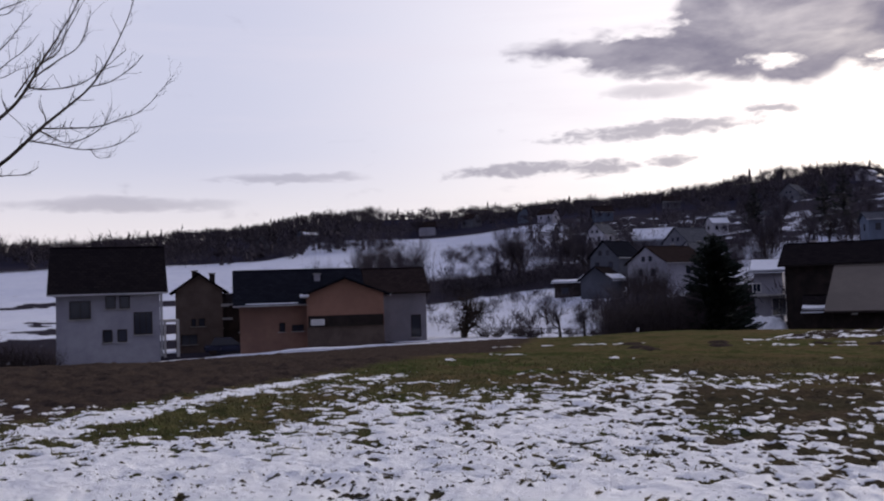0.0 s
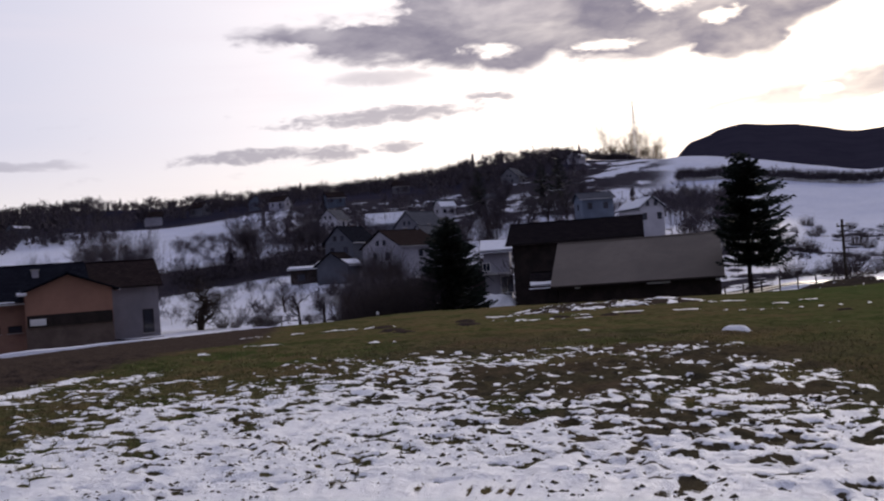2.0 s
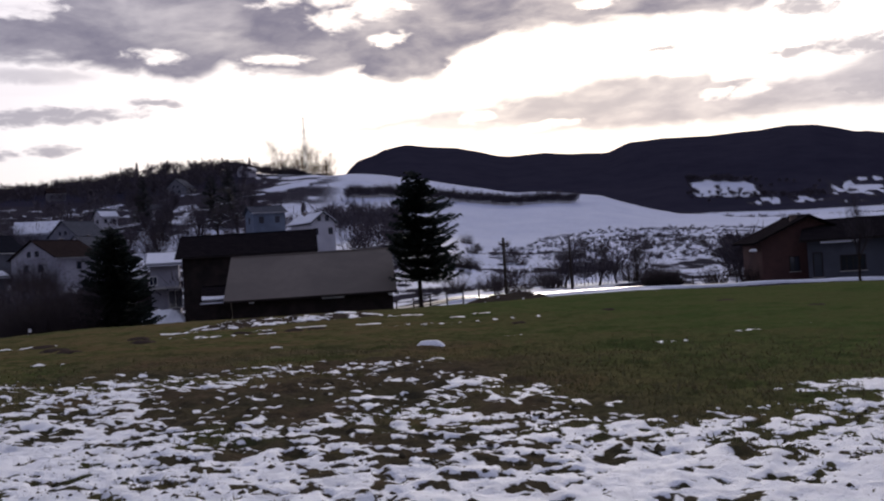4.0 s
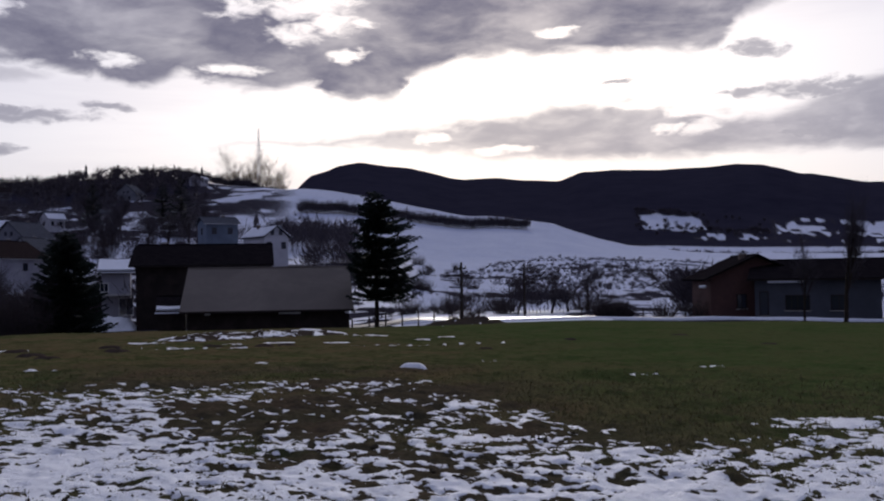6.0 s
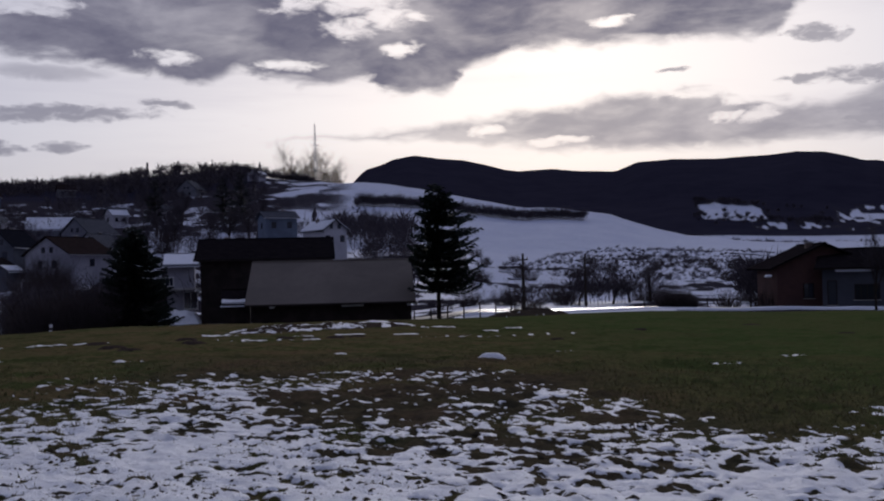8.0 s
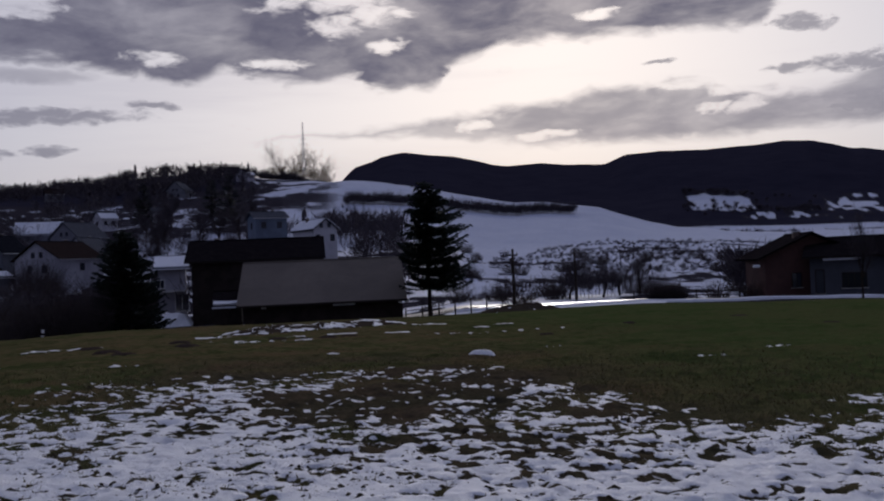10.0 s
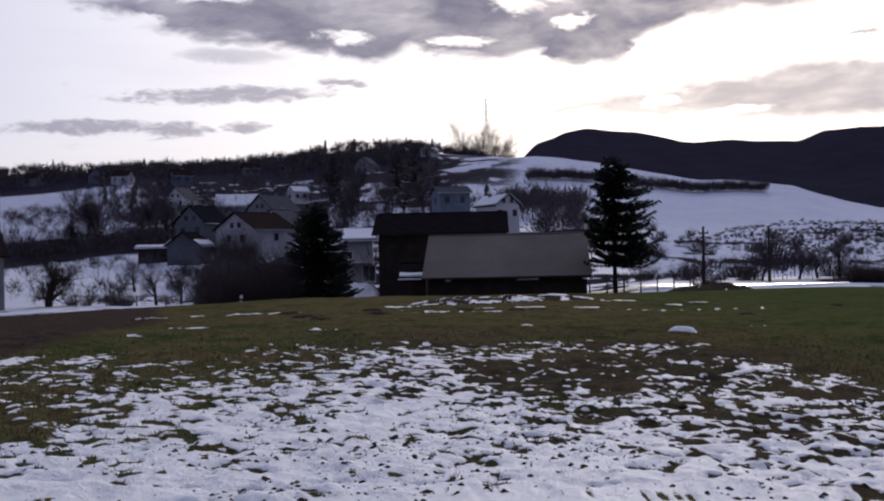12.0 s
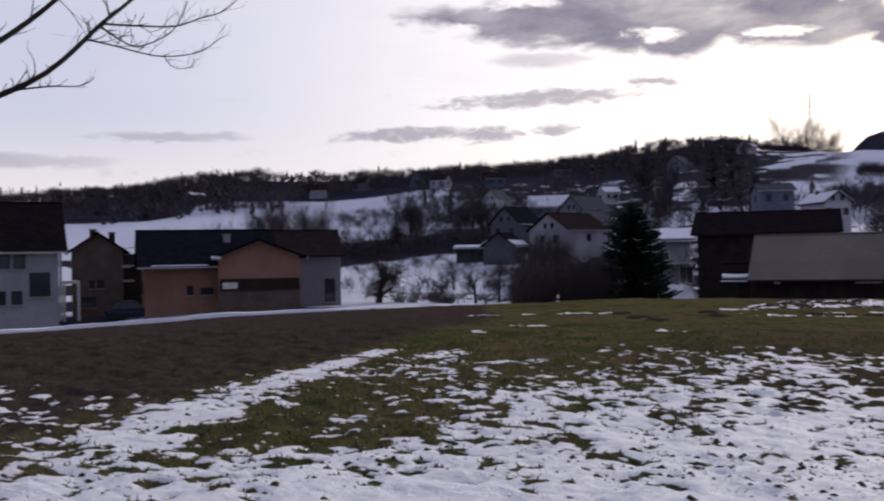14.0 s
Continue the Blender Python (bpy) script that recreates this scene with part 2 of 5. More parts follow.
def ground_material():
    """Turf, ploughed soil, woodland floor and old snow, told apart by the sheet's own layers, with a ragged edge between them."""
    mat = bpy.data.materials.new("winter_ground")
    mat.use_nodes = True
    n = Nodes(mat.node_tree)
    co = n.add("ShaderNodeTexCoord").outputs["Object"]

    def layer(name):
        a = n.add("ShaderNodeAttribute")
        a.attribute_name = name
        return a.outputs["Fac"]

    big = n.noise(co, 0.09, 5, 0.6, 0.5)
    mid = n.noise(co, 1.1, 6, 0.65, 0.3)
    fine = n.noise(co, 14.0, 6, 0.7)
    tiny = n.noise(co, 70.0, 3, 0.6)
    grass = n.mix(n.step(mid, 0.38, 0.64), (0.050, 0.066, 0.024), (0.112, 0.100, 0.048))
    grass = n.mix(n.step(big, 0.40, 0.64, 0.0, 0.85), grass, (0.112, 0.088, 0.046))
    worn = n.noise(co, 0.42, 7, 0.72, 0.6)
    grass = n.mix(n.step(worn, 0.50, 0.60, 0.0, 0.75), grass, (0.118, 0.084, 0.046))
    grass = n.mix(n.step(worn, 0.36, 0.45, 0.65, 0.0), grass, (0.030, 0.044, 0.016))
    clump = n.noise(co, 3.6, 5, 0.7, 0.4)
    grass = n.mix(n.step(clump, 0.50, 0.68, 0.0, 0.8), grass, (0.036, 0.040, 0.016))
    grass = n.mix(n.step(clump, 0.30, 0.42, 0.55, 0.0), grass, (0.17, 0.145, 0.075))
    grass = n.mix(n.step(fine, 0.45, 0.75, 0.0, 0.6), grass, (0.034, 0.036, 0.012))
    east = n.add("ShaderNodeSeparateXYZ")
    n.put(east.inputs[0], co)
    grass = n.mix(n.m("MULTIPLY", n.step(n.m("MULTIPLY_ADD", mid, 6.0, east.outputs[0]), 2.0, 13.0, 0.0, 0.75), n.step(clump, 0.35, 0.6, 1.0, 0.55)), grass, (0.050, 0.082, 0.026))
    soil = n.mix(n.step(fine, 0.3, 0.75), (0.070, 0.053, 0.044), (0.032, 0.025, 0.022))
    soil = n.mix(n.step(mid, 0.5, 0.8, 0.0, 0.5), soil, (0.095, 0.074, 0.060))
    # Blue-violet cast in the floor's colour stands in for distance haze.
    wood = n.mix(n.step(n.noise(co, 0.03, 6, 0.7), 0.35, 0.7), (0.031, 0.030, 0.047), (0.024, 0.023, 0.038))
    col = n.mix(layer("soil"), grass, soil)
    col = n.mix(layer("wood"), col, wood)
    edge = n.m("MULTIPLY_ADD", n.step(layer("snow"), 0.0, 0.3), n.m("ADD", n.m("MULTIPLY", n.m("SUBTRACT", fine, 0.5), 1.15), n.m("MULTIPLY", n.m("SUBTRACT", tiny, 0.5), 0.55)), layer("snow"))
    white = n.step(edge, 0.42, 0.60)
    lumps = n.noise(co, 4.5, 5, 0.6, 0.4)
    snow = n.mix(n.step(mid, 0.4, 0.8), (0.84, 0.86, 0.90), (0.74, 0.77, 0.83))
    # Greyer tone on the lumps imitates the shading of the snow's relief.
    snow = n.mix(n.step(lumps, 0.48, 0.72, 0.0, 0.6), snow, (0.56, 0.58, 0.63))
    snow = n.mix(n.step(fine, 0.62, 0.85, 0.0, 0.35), snow, (0.42, 0.42, 0.42))
    # Far snow: blue-grey backlit shade put into its colour by this layer.
    shaded_snow = n.mix(n.step(mid, 0.35, 0.75), (0.53, 0.57, 0.71), (0.43, 0.47, 0.59))
    snow = n.mix(n.m("MULTIPLY", layer("dim"), n.step(big, 0.25, 0.75, 0.75, 1.0)), snow, shaded_snow)
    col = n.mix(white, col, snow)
    b = n.add("ShaderNodeBsdfPrincipled")
    n.put(b.inputs["Base Color"], col)
    n.put(b.inputs["Roughness"], n.m("ADD", n.m("MULTIPLY", white, -0.25), 0.92))
    n.put(b.inputs["Specular IOR Level"], n.m("MULTIPLY", white, n.m("MULTIPLY_ADD", layer("dim"), -0.12, 0.12, clamp=True)))
    bp = n.add("ShaderNodeBump")
    bp.inputs["Strength"].default_value, bp.inputs["Distance"].default_value = 0.7, 0.04
    n.put(bp.inputs["Height"], n.m("ADD", n.m("ADD", n.m("MULTIPLY", fine, 1.0), n.m("MULTIPLY", tiny, 0.35)), n.m("ADD", n.m("MULTIPLY", white, 0.5), n.m("MULTIPLY", lumps, 1.6))))
    n.put(b.inputs["Normal"], bp.outputs[0])
    out = n.add("ShaderNodeOutputMaterial")
    n.put(out.inputs[0], b.outputs[0])
    return mat


def glass_material():
    mat = bpy.data.materials.new("window_glass")
    mat.use_nodes = True
    n = Nodes(mat.node_tree)
    b = n.add("ShaderNodeBsdfPrincipled")
    rnd = n.add("ShaderNodeObjectInfo").outputs["Random"]
    n.put(b.inputs["Base Color"], n.mix(rnd, (0.012, 0.015, 0.025), (0.05, 0.055, 0.075)))
    b.inputs["Roughness"].default_value = 0.08
    out = n.add("ShaderNodeOutputMaterial")
    n.put(out.inputs[0], b.outputs[0])
    return mat


GROUND = ground_material()
GLASS = glass_material()
PLASTER = material("white_plaster", (0.42, 0.42, 0.47), (0.30, 0.30, 0.35), 3, 0.85)
DULL_PLASTER = material("mid_grey_plaster", (0.25, 0.24, 0.265), (0.175, 0.17, 0.19), 3, 0.85)
LIME = material("limewashed_plaster", (0.58, 0.58, 0.62), (0.44, 0.44, 0.49), 3, 0.85)
GREY_PLASTER = material("grey_plaster", (0.20, 0.205, 0.235), (0.135, 0.14, 0.165), 3, 0.85)
# Grey plaster again, its colour darkened for walls turned from the sun.
SHADED_PLASTER = material("shaded_grey_plaster", (0.105, 0.112, 0.135), (0.072, 0.078, 0.095), 3, 0.85)
BLUE_PLASTER = material("blue_grey_plaster", (0.15, 0.19, 0.26), (0.105, 0.13, 0.18), 3, 0.85)
ORANGE = material("orange_plaster", (0.36, 0.20, 0.145), (0.27, 0.15, 0.11), 3, 0.85)
OCHRE = material("ochre_plaster", (0.31, 0.185, 0.135), (0.22, 0.13, 0.10), 3, 0.85)
BRICK = material("bare_brick", (0.172, 0.132, 0.110), (0.115, 0.088, 0.076), 8, 0.9, 0.5, 30)
RED_WALL = material("dark_red_render", (0.100, 0.054, 0.048), (0.066, 0.038, 0.036), 3, 0.85)
CONCRETE = material("pale_concrete", (0.50, 0.49, 0.48), (0.34, 0.33, 0.32), 5, 0.9)
DARK_WOOD = material("tarred_boards", (0.040, 0.031, 0.028), (0.020, 0.016, 0.015), 9, 0.85, 0.5)
PALE_METAL = material("galvanised_metal", (0.55, 0.56, 0.58), (0.40, 0.41, 0.43), 5, 0.4, 0.1, metal=0.6, shine=0.5)
POLE_WOOD = material("weathered_pole", (0.06, 0.048, 0.04), (0.03, 0.024, 0.02), 12, 0.9)
SNOW = material("old_snow", (0.80, 0.82, 0.88), (0.64, 0.67, 0.75), 2, 0.8, 0.5, 20, vary=0.04, shine=0.0)
BARK = material("tree_bark", (0.045, 0.034, 0.028), (0.020, 0.015, 0.013), 14, 0.92, 0.6, 60)
# Cool lilac cast put into the twigs for the haze over far trees.
TWIG = material("bare_twigs", (0.080, 0.068, 0.078), (0.046, 0.040, 0.050), 10, 0.9)
# Paler colour put in for sky glow showing through the crest trees' twigs.
GLOW_TWIG = material("sky_glow_twigs", (0.17, 0.125, 0.085), (0.10, 0.07, 0.05), 10, 0.9)
NEEDLE = material("spruce_needles", (0.024, 0.033, 0.025), (0.014, 0.019, 0.016), 5, 0.8)
HEDGE = material("dry_hedge_twigs", (0.066, 0.052, 0.052), (0.038, 0.031, 0.032), 6, 0.9)
ASPHALT = material("wet_asphalt", (0.050, 0.050, 0.055), (0.030, 0.030, 0.034), 2, 0.30, 0.15, 60, shine=0.5)
GRASS = material("meadow_blades", (0.125, 0.128, 0.052), (0.155, 0.125, 0.068), 3, 0.8, vary=0.2)
EARTH = material("earth_and_dead_grass", (0.075, 0.062, 0.035), (0.036, 0.030, 0.022), 4, 0.95, 0.5)
WHITE_PAINT = material("white_paint", (0.78, 0.78, 0.78), (0.6, 0.6, 0.6), 8, 0.5)
CAR_PAINT = material("dark_blue_car_paint", (0.018, 0.022, 0.06), (0.012, 0.015, 0.04), 2, 0.25, 0.02, shine=0.5)
BLACK_TILE = tile_material("black_roof_tiles", (0.024, 0.020, 0.021), (0.014, 0.012, 0.014), 0.33, 0.9)
SLATE_TILE = tile_material("blue_black_roof_tiles", (0.020, 0.022, 0.030), (0.012, 0.013, 0.019), 0.33)
BROWN_TILE = tile_material("brown_roof_tiles", (0.042, 0.031, 0.029), (0.027, 0.020, 0.020), 0.33)
FIBRE = material("grey_fibre_cement_sheets", (0.170, 0.148, 0.130), (0.128, 0.112, 0.100), 2.0, 0.8, 0.25, 30, vary=0.04, shine=0.05)
GREY_TILE = tile_material("grey_roof_tiles", (0.12, 0.125, 0.15), (0.08, 0.085, 0.10), 0.33)


# ---------------------------------------------------------------- helpers for things
def part(name, bm, mat, parent, label=""):
    """Links a bmesh, or vertices and faces, as one mesh under a thing or a part."""
    me = bpy.data.meshes.new(name)
    if isinstance(bm, bmesh.types.BMesh):
        bm.to_mesh(me)
        bm.free()
    else:
        me.from_pydata(bm[0], [], bm[1])
    me.materials.append(mat)
    ob = new(name, me)
    if parent:
        ob.parent = parent
    return tagged(ob, label)


def thing(name, label, category, m, group="", kind=""):
    ob = new(name)
    ob.empty_display_size = 0.3
    ob.matrix_world = m
    return tagged(ob, label, category, group, kind)


def box(bm, x0, x1, y0, y1, z0, z1):
    vs = [bm.verts.new((x, y, z)) for z in (z0, z1) for x, y in ((x0, y0), (x1, y0), (x1, y1), (x0, y1))]
    for f in ((3, 2, 1, 0), (4, 5, 6, 7), (0, 1, 5, 4), (1, 2, 6, 5), (2, 3, 7, 6), (3, 0, 4, 7)):
        bm.faces.new([vs[i] for i in f])


def boxes(*all_boxes):
    bm = bmesh.new()
    for b in all_boxes:
        box(bm, *b)
    return bm


def bevelled(bm, width):
    bmesh.ops.bevel(bm, geom=bm.edges[:], offset=width, segments=1, affect="EDGES")
    return bm


def tube(verts, faces, a, b, ra, rb, sides=5):
    """Adds a tapered stick from a to b."""
    d = b - a
    if d.length < 1e-6:
        return
    u = d.orthogonal().normalized()
    v = d.cross(u).normalized()
    k = len(verts)
    for c, r in ((a, ra), (b, rb)):
        for i in range(sides):
            w = 2 * math.pi * i / sides
            verts.append(tuple(c + (u * math.cos(w) + v * math.sin(w)) * r))
    for i in range(sides):
        j = (i + 1) % sides
        faces.append((k + i, k + j, k + sides + j, k + sides + i))


# ---------------------------------------------------------------- the lie of the land
OX, OY = -2.0, 2.0
RINGS = [0, 20, 40, 75, 120, 180, 260, 400, 600, 1000, 1600, 2600, 4600]
LAND = {
    -180: [0, 0, 0, 1, 2, 4, 6, 10, 15, 20, 30, 30, 10],
    -90: [0, 0, -0.8, -3.2, -4.6, -4, -1, 8, 20, 30, 40, 30, 10],
    -60: [0, 0, -1.2, -4.2, -4.8, -3.5, 0.5, 9, 16, 25, 30, 20, 10],
    -45: [0, 0, -1.2, -3.8, -4.2, -2.6, 1.5, 12, 22, 25, 30, 20, 10],
    -30: [0, 0, -1.1, -3.3, -3.8, -2, 3, 15, 36, 35, 40, 30, 10],
    -15: [0, 0, -1.0, -3.2, -3.6, 1, 9, 25, 49, 45, 50, 30, 10],
    -4: [0, 0, -1.0, -3.0, -2.6, 4.5, 13, 31, 55, 50, 60, 30, 10],
    4: [0, 0, -0.95, -2.8, -1.8, 4, 11, 36, 44, 40, 60, 40, 10],
    12: [0, 0, -0.9, -2.4, -1.8, 1.5, 7, 29, 24, 30, 60, 40, 10],
    20: [0, 0, -0.8, -2.0, -1.8, 1, 5, 19, 14, 25, 60, 40, 10],
    30: [0, 0, -0.7, -1.8, -1.8, 0.5, 3, 8, 10, 20, 60, 40, 10],
    60: [0, 0, -0.5, -1.6, -1.6, 1, 4, 8, 12, 20, 60, 40, 10],
    100: [0, 0, 0, 0.5, 1, 3, 5, 8, 12, 20, 40, 40, 10],
    180: [0, 0, 0, 1, 2, 4, 6, 10, 15, 20, 30, 30, 10],
}
RIDGE_AZ = [-20, -5, 0, 2.75, 4.3, 5.6, 8.4, 10.8, 14.2, 17.2, 18.8, 20.2, 22.4, 28.4, 31, 33.6, 40, 60, 90]
RIDGE_H = [0, 30, 72, 150, 172, 181, 178, 164, 157, 154, 161, 168, 170, 174, 168, 152, 145, 112, 40]

# small corrections to the skyline: the wooded crest, the white hill before it and the far mountain
CREST = ([-46, -42, -38, -35, -30, -25, -21, -17.5, -15, -12.5, -10, -8, -4.5, -2, 0, 4], [-1, 1.5, 0, 2.5, 2, 0, -3, -4, -2, 0.5, 4, 5, 3, 0.5, 1, 0])
HILL = ([-6, -2, 0, 2.4, 5, 10, 12, 14.8, 16.7, 18.7, 21, 24, 28.6, 40], [0, 2.5, 3, 2.2, 0, 0, -1.2, 0.7, 2.7, 1.2, -2, -1, 4.5, 4.5])
BROW = ([-60, -47, -37, -27, -17.5, -12, -8, 0, 10, 14, 20, 26, 31, 60, 80], [-0.2, -0.2, 0.1, 0.42, 0.65, 0.85, 0.88, 0.9, 0.85, 0.95, 0.85, 0.75, 0.8, 0.7, 0])
MOUNT = ([0, 2.4, 3.7, 5, 7, 8.3, 10, 11.6, 13.6, 14.9, 17.1, 18.4, 20, 22.8, 25.5, 27, 28.4, 29.6, 30.4, 32, 36], [8, 12, 5, 3.5, -1, -2, -3.5, -6, 0, -2, -2, 6.5, 1, -3.5, -2, 2, 0, -5, -10, -8, -8])

_table = np.random.RandomState(5).rand(256, 256)


def vnoise(x, y):
    """Smooth value noise between 0 and 1."""
    x, y = np.asarray(x, float) + 731.3, np.asarray(y, float) + 412.7
    i, j = np.floor(x).astype(int), np.floor(y).astype(int)
    u, v = x - i, y - j
    u, v = u * u * (3 - 2 * u), v * v * (3 - 2 * v)
    a, b = _table[i % 256, j % 256], _table[(i + 1) % 256, j % 256]
    c, d = _table[i % 256, (j + 1) % 256], _table[(i + 1) % 256, (j + 1) % 256]
    return (a * (1 - u) + b * u) * (1 - v) + (c * (1 - u) + d * u) * v


def fbm(x, y, octaves=4, gain=0.5):
    total, amp, norm = 0.0, 1.0, 0.0
    for k in range(octaves):
        total = total + amp * vnoise(np.asarray(x) * 2**k + 17 * k, np.asarray(y) * 2**k + 31 * k)
        norm += amp
        amp *= gain
    return total / norm


def ramp(v, lo, hi):
    t = np.clip((np.asarray(v, float) - lo) / (hi - lo), 0, 1)
    return t * t * (3 - 2 * t)


def polar(x, y):
    return np.degrees(np.arctan2(np.asarray(x) - OX, np.asarray(y) - OY)), np.hypot(np.asarray(x) - OX, np.asarray(y) - OY)


def land(x, y):
    """The height of the bare ground."""
    az, r = polar(x, y)
    cols = np.array([np.interp(r, RINGS, LAND[a]) for a in LAND])
    keys = np.array(list(LAND), float)
    k = np.clip(np.searchsorted(keys, az, side="right") - 1, 0, len(keys) - 2)
    f = (az - keys[k]) / (keys[k + 1] - keys[k])
    f = f * f * (3 - 2 * f)
    pick = np.indices(np.shape(az)) if np.ndim(az) else ()
    z = cols[(k, *pick)] * (1 - f) + cols[(k + 1, *pick)] * f
    up = ramp(r, 650, 1600) * (1 - 0.8 * ramp(r, 1600, 3200))
    z = z * (1 - up) + np.interp(az, RIDGE_AZ, RIDGE_H, left=0, right=0) * up * 1.0
    z = z + (fbm(np.asarray(x) / 160, np.asarray(y) / 160, 4) - 0.5) * 0.018 * np.clip(r - 150, 0, 900)* (1 - 0.7 * up)
    z = z + (2.4 + 2.6 * (1 - ramp(az, -24, -12))) * ramp(r, 330, 560) * (1 - ramp(r, 640, 800)) + 0.34 * np.clip(1 - r / 40, 0, 1)
    z = z + np.interp(az, *CREST) * ramp(r, 400, 570) * (1 - ramp(r, 640, 800)) + np.interp(az, *HILL) * ramp(r, 260, 400) * (1 - ramp(r, 460, 600)) + np.interp(az, *MOUNT) * ramp(r, 900, 1400) * (1 - ramp(r, 1800, 3000))
    # the brow of the meadow, which hides the road beyond it
    z = z + np.interp(az, *BROW) * ramp(r, 20, 52) * (1 - ramp(r, 60, 80) * ramp(az, -26, -18) * (1 - 0.86 * ramp(az, 4, 9))) * (1 - ramp(r, 95, 120))
    # the whole slope falls gently across the view, from the village side to the valley
    z = z + 0.0175 * (-0.9925 * (np.asarray(x) - OX) + 0.1219 * (np.asarray(y) - OY)) * (1 - 0.9 * ramp(np.abs(az - 7), 75, 110))
    return z + (fbm(np.asarray(x) / 6, np.asarray(y) / 6, 3) - 0.5) * 0.22 * ramp(r, 4, 30) * (1 - ramp(r, 120, 320))


def gz(x, y):
    return float(land(float(x), float(y)))


def spot(az, r):
    """The place that lies r metres away in the direction az."""
    return OX + r * math.sin(radians(az)), OY + r * math.cos(radians(az))


def scrub_edge(az):
    """How far the scrub climbs the slope before the white field begins."""
    return np.interp(az, [6, 10.5, 12.2, 13.2, 16.2, 19.5, 24, 30], [200, 192, 203, 230, 272, 283, 296, 315])


def layers(x, y):
    """How much snow, ploughed soil and woodland floor lies at a place, and how far snow is painted darker, each 0 to 1.
    """
    az, r = polar(x, y)
    n1 = fbm(x / 0.16, y / 0.16, 3, 0.8)
    n2 = fbm(x / 1.5 + 40, y / 1.5, 3, 0.6)
    n3 = fbm(x / 4.0, y / 4.0 + 9, 3)
    wob = x + 0.9 * (n2 - 0.5)
    # the near meadow: a snow bed with a ragged rim, then scattered flecks that thin out into turf
    rim = np.interp(wob, [-8.4, -7.6, -7.0, -6.6, -6.1, -5.7, -5.0, -4.4, -3.5, -2.9, -2.4, -1.7, -1.0, -0.1, 0.9, 1.5, 2.0, 2.7, 3.5, 8], [5.4, 6.6, 8.3, 9.3, 10.6, 12.0, 13.4, 14.2, 14.0, 11.4, 10.6, 9.9, 9.5, 9.5, 10.4, 10.1, 9.9, 10.3, 10.7, 10.8]) + 1.2 * (n3 - 0.5)
    stop = np.interp(wob, [-9.4, -8.9, -7.3, -3.6, -1.0, 0.5, 1.0, 1.4, 1.8, 8], [13.3, 16.0, 17.8, 17.1, 17.8, 17.4, 14.2, 11.8, 11.0, 11.2]) + 1.3 * (n3 - 0.5)
    beyond = np.clip((y - rim) / np.maximum(stop - rim, 0.5), 0, 1.4)
    cover = 0.91 - 0.18 * ramp(y, 6.5, 9.5) - 0.22 * ramp(y, rim - 2.2, rim + 0.1) - 0.17 * ramp(y, rim - 0.2, rim + 0.5) - 0.23 * ramp(beyond, 0.0, 0.8) - 0.6 * ramp(beyond, 0.9, 1.3)
    for cx, cy, w, d, c in ((0.2, 13.9, 0.55, 1.0, 0.72), (-3.8, 14.0, 0.5, 1.3, 0.94), (4.4, 11.6, 0.8, 0.35, 0.95), (-1.0, 16.6, 1.2, 0.5, 0.42), (4.4, 18.1, 0.3, 0.14, 0.8), (6.8, 19.7, 0.28, 0.14, 0.75), (9.2, 22.0, 0.3, 0.15, 0.7), (2.6, 22.5, 0.2, 0.12, 0.7), (7.9, 14.6, 0.22, 0.12, 0.7), (-9.2, 21.3, 0.5, 0.2, 0.85), (-1.7, 34.5, 0.6, 0.3, 0.85), (0.0, 34.3, 0.4, 0.25, 0.85), (3.2, 35.5, 0.5, 0.3, 0.85), (4.4, 36.4, 0.4, 0.3, 0.85), (-6.3, 36.2, 0.5, 0.5, 0.9), (1.6, 38.8, 0.6, 0.4, 0.8), (-3.2, 34.0, 0.5, 0.25, 0.75), (-10.0, 19.2, 0.45, 0.2, 0.85), (-6.3, 20.4, 0.25, 0.12, 0.7), (-2.2, 21.4, 0.2, 0.1, 0.65)):
        cover = np.maximum(cover, c * np.exp(-(((x - cx) / w) ** 2) - ((y - cy) / d) ** 2))
    # the green strip, then the long drift beside the ploughed field
    cover = cover + 0.08 * (1 - ramp(x, -6.4, -5.6)) * (1 - ramp(y, 13, 16)) + 0.07 * (1 - ramp(r, 5.0, 7.0)) + 0.14 * ramp(x, 0.6, 2.2) * (1 - ramp(y, rim - 1.0, rim + 0.2)) - 0.22 * ramp(x, -8.6, -8.2) * (1 - ramp(x, -7.1, -6.3)) * (1 - 0.6 * ramp(y, 9.5, 12.5)) * ramp(y, 6.3, 7.5)
    wide = np.interp(y, [5, 8, 10, 12, 15], [0.85, 0.62, 0.5, 0.36, 0.16])
    middle = np.interp(y, [6, 8, 10, 12, 15.5], [-8.0, -8.55, -9.0, -9.35, -9.75])
    strip = np.exp(-(((x - middle + 0.4 * (n3 - 0.5)) / wide) ** 2)) * (1 - ramp(y, 14.5, 16.5))
    field = np.interp(y, [0, 6, 10, 15, 19, 29, 53, 84], [-9.0, -9.3, -9.8, -10.2, -10.5, -12.4, -20.9, -27.0])
    soil = 1 - ramp(x + 0.8 * (n1 - 0.5) - field, -0.4, 0.4)
    cover = np.where(x < middle, 0.34 * (1 - ramp(y, 7, 11.5)) - 0.4 * ramp(y, 10, 17), cover)
    cover = np.maximum(cover, 0.95 * strip)
    # bare, trodden earth shows among the flecks
    soil = np.maximum(soil, 0.62 * ramp(x + 2 * (n3 - 0.5), -6.5, -3.5) * (1 - ramp(x + 2 * (n3 - 0.5), 0.5, 2.5)) * (1 - ramp(y, 16.0, 23.0)) * ramp(n2, 0.30, 0.55))
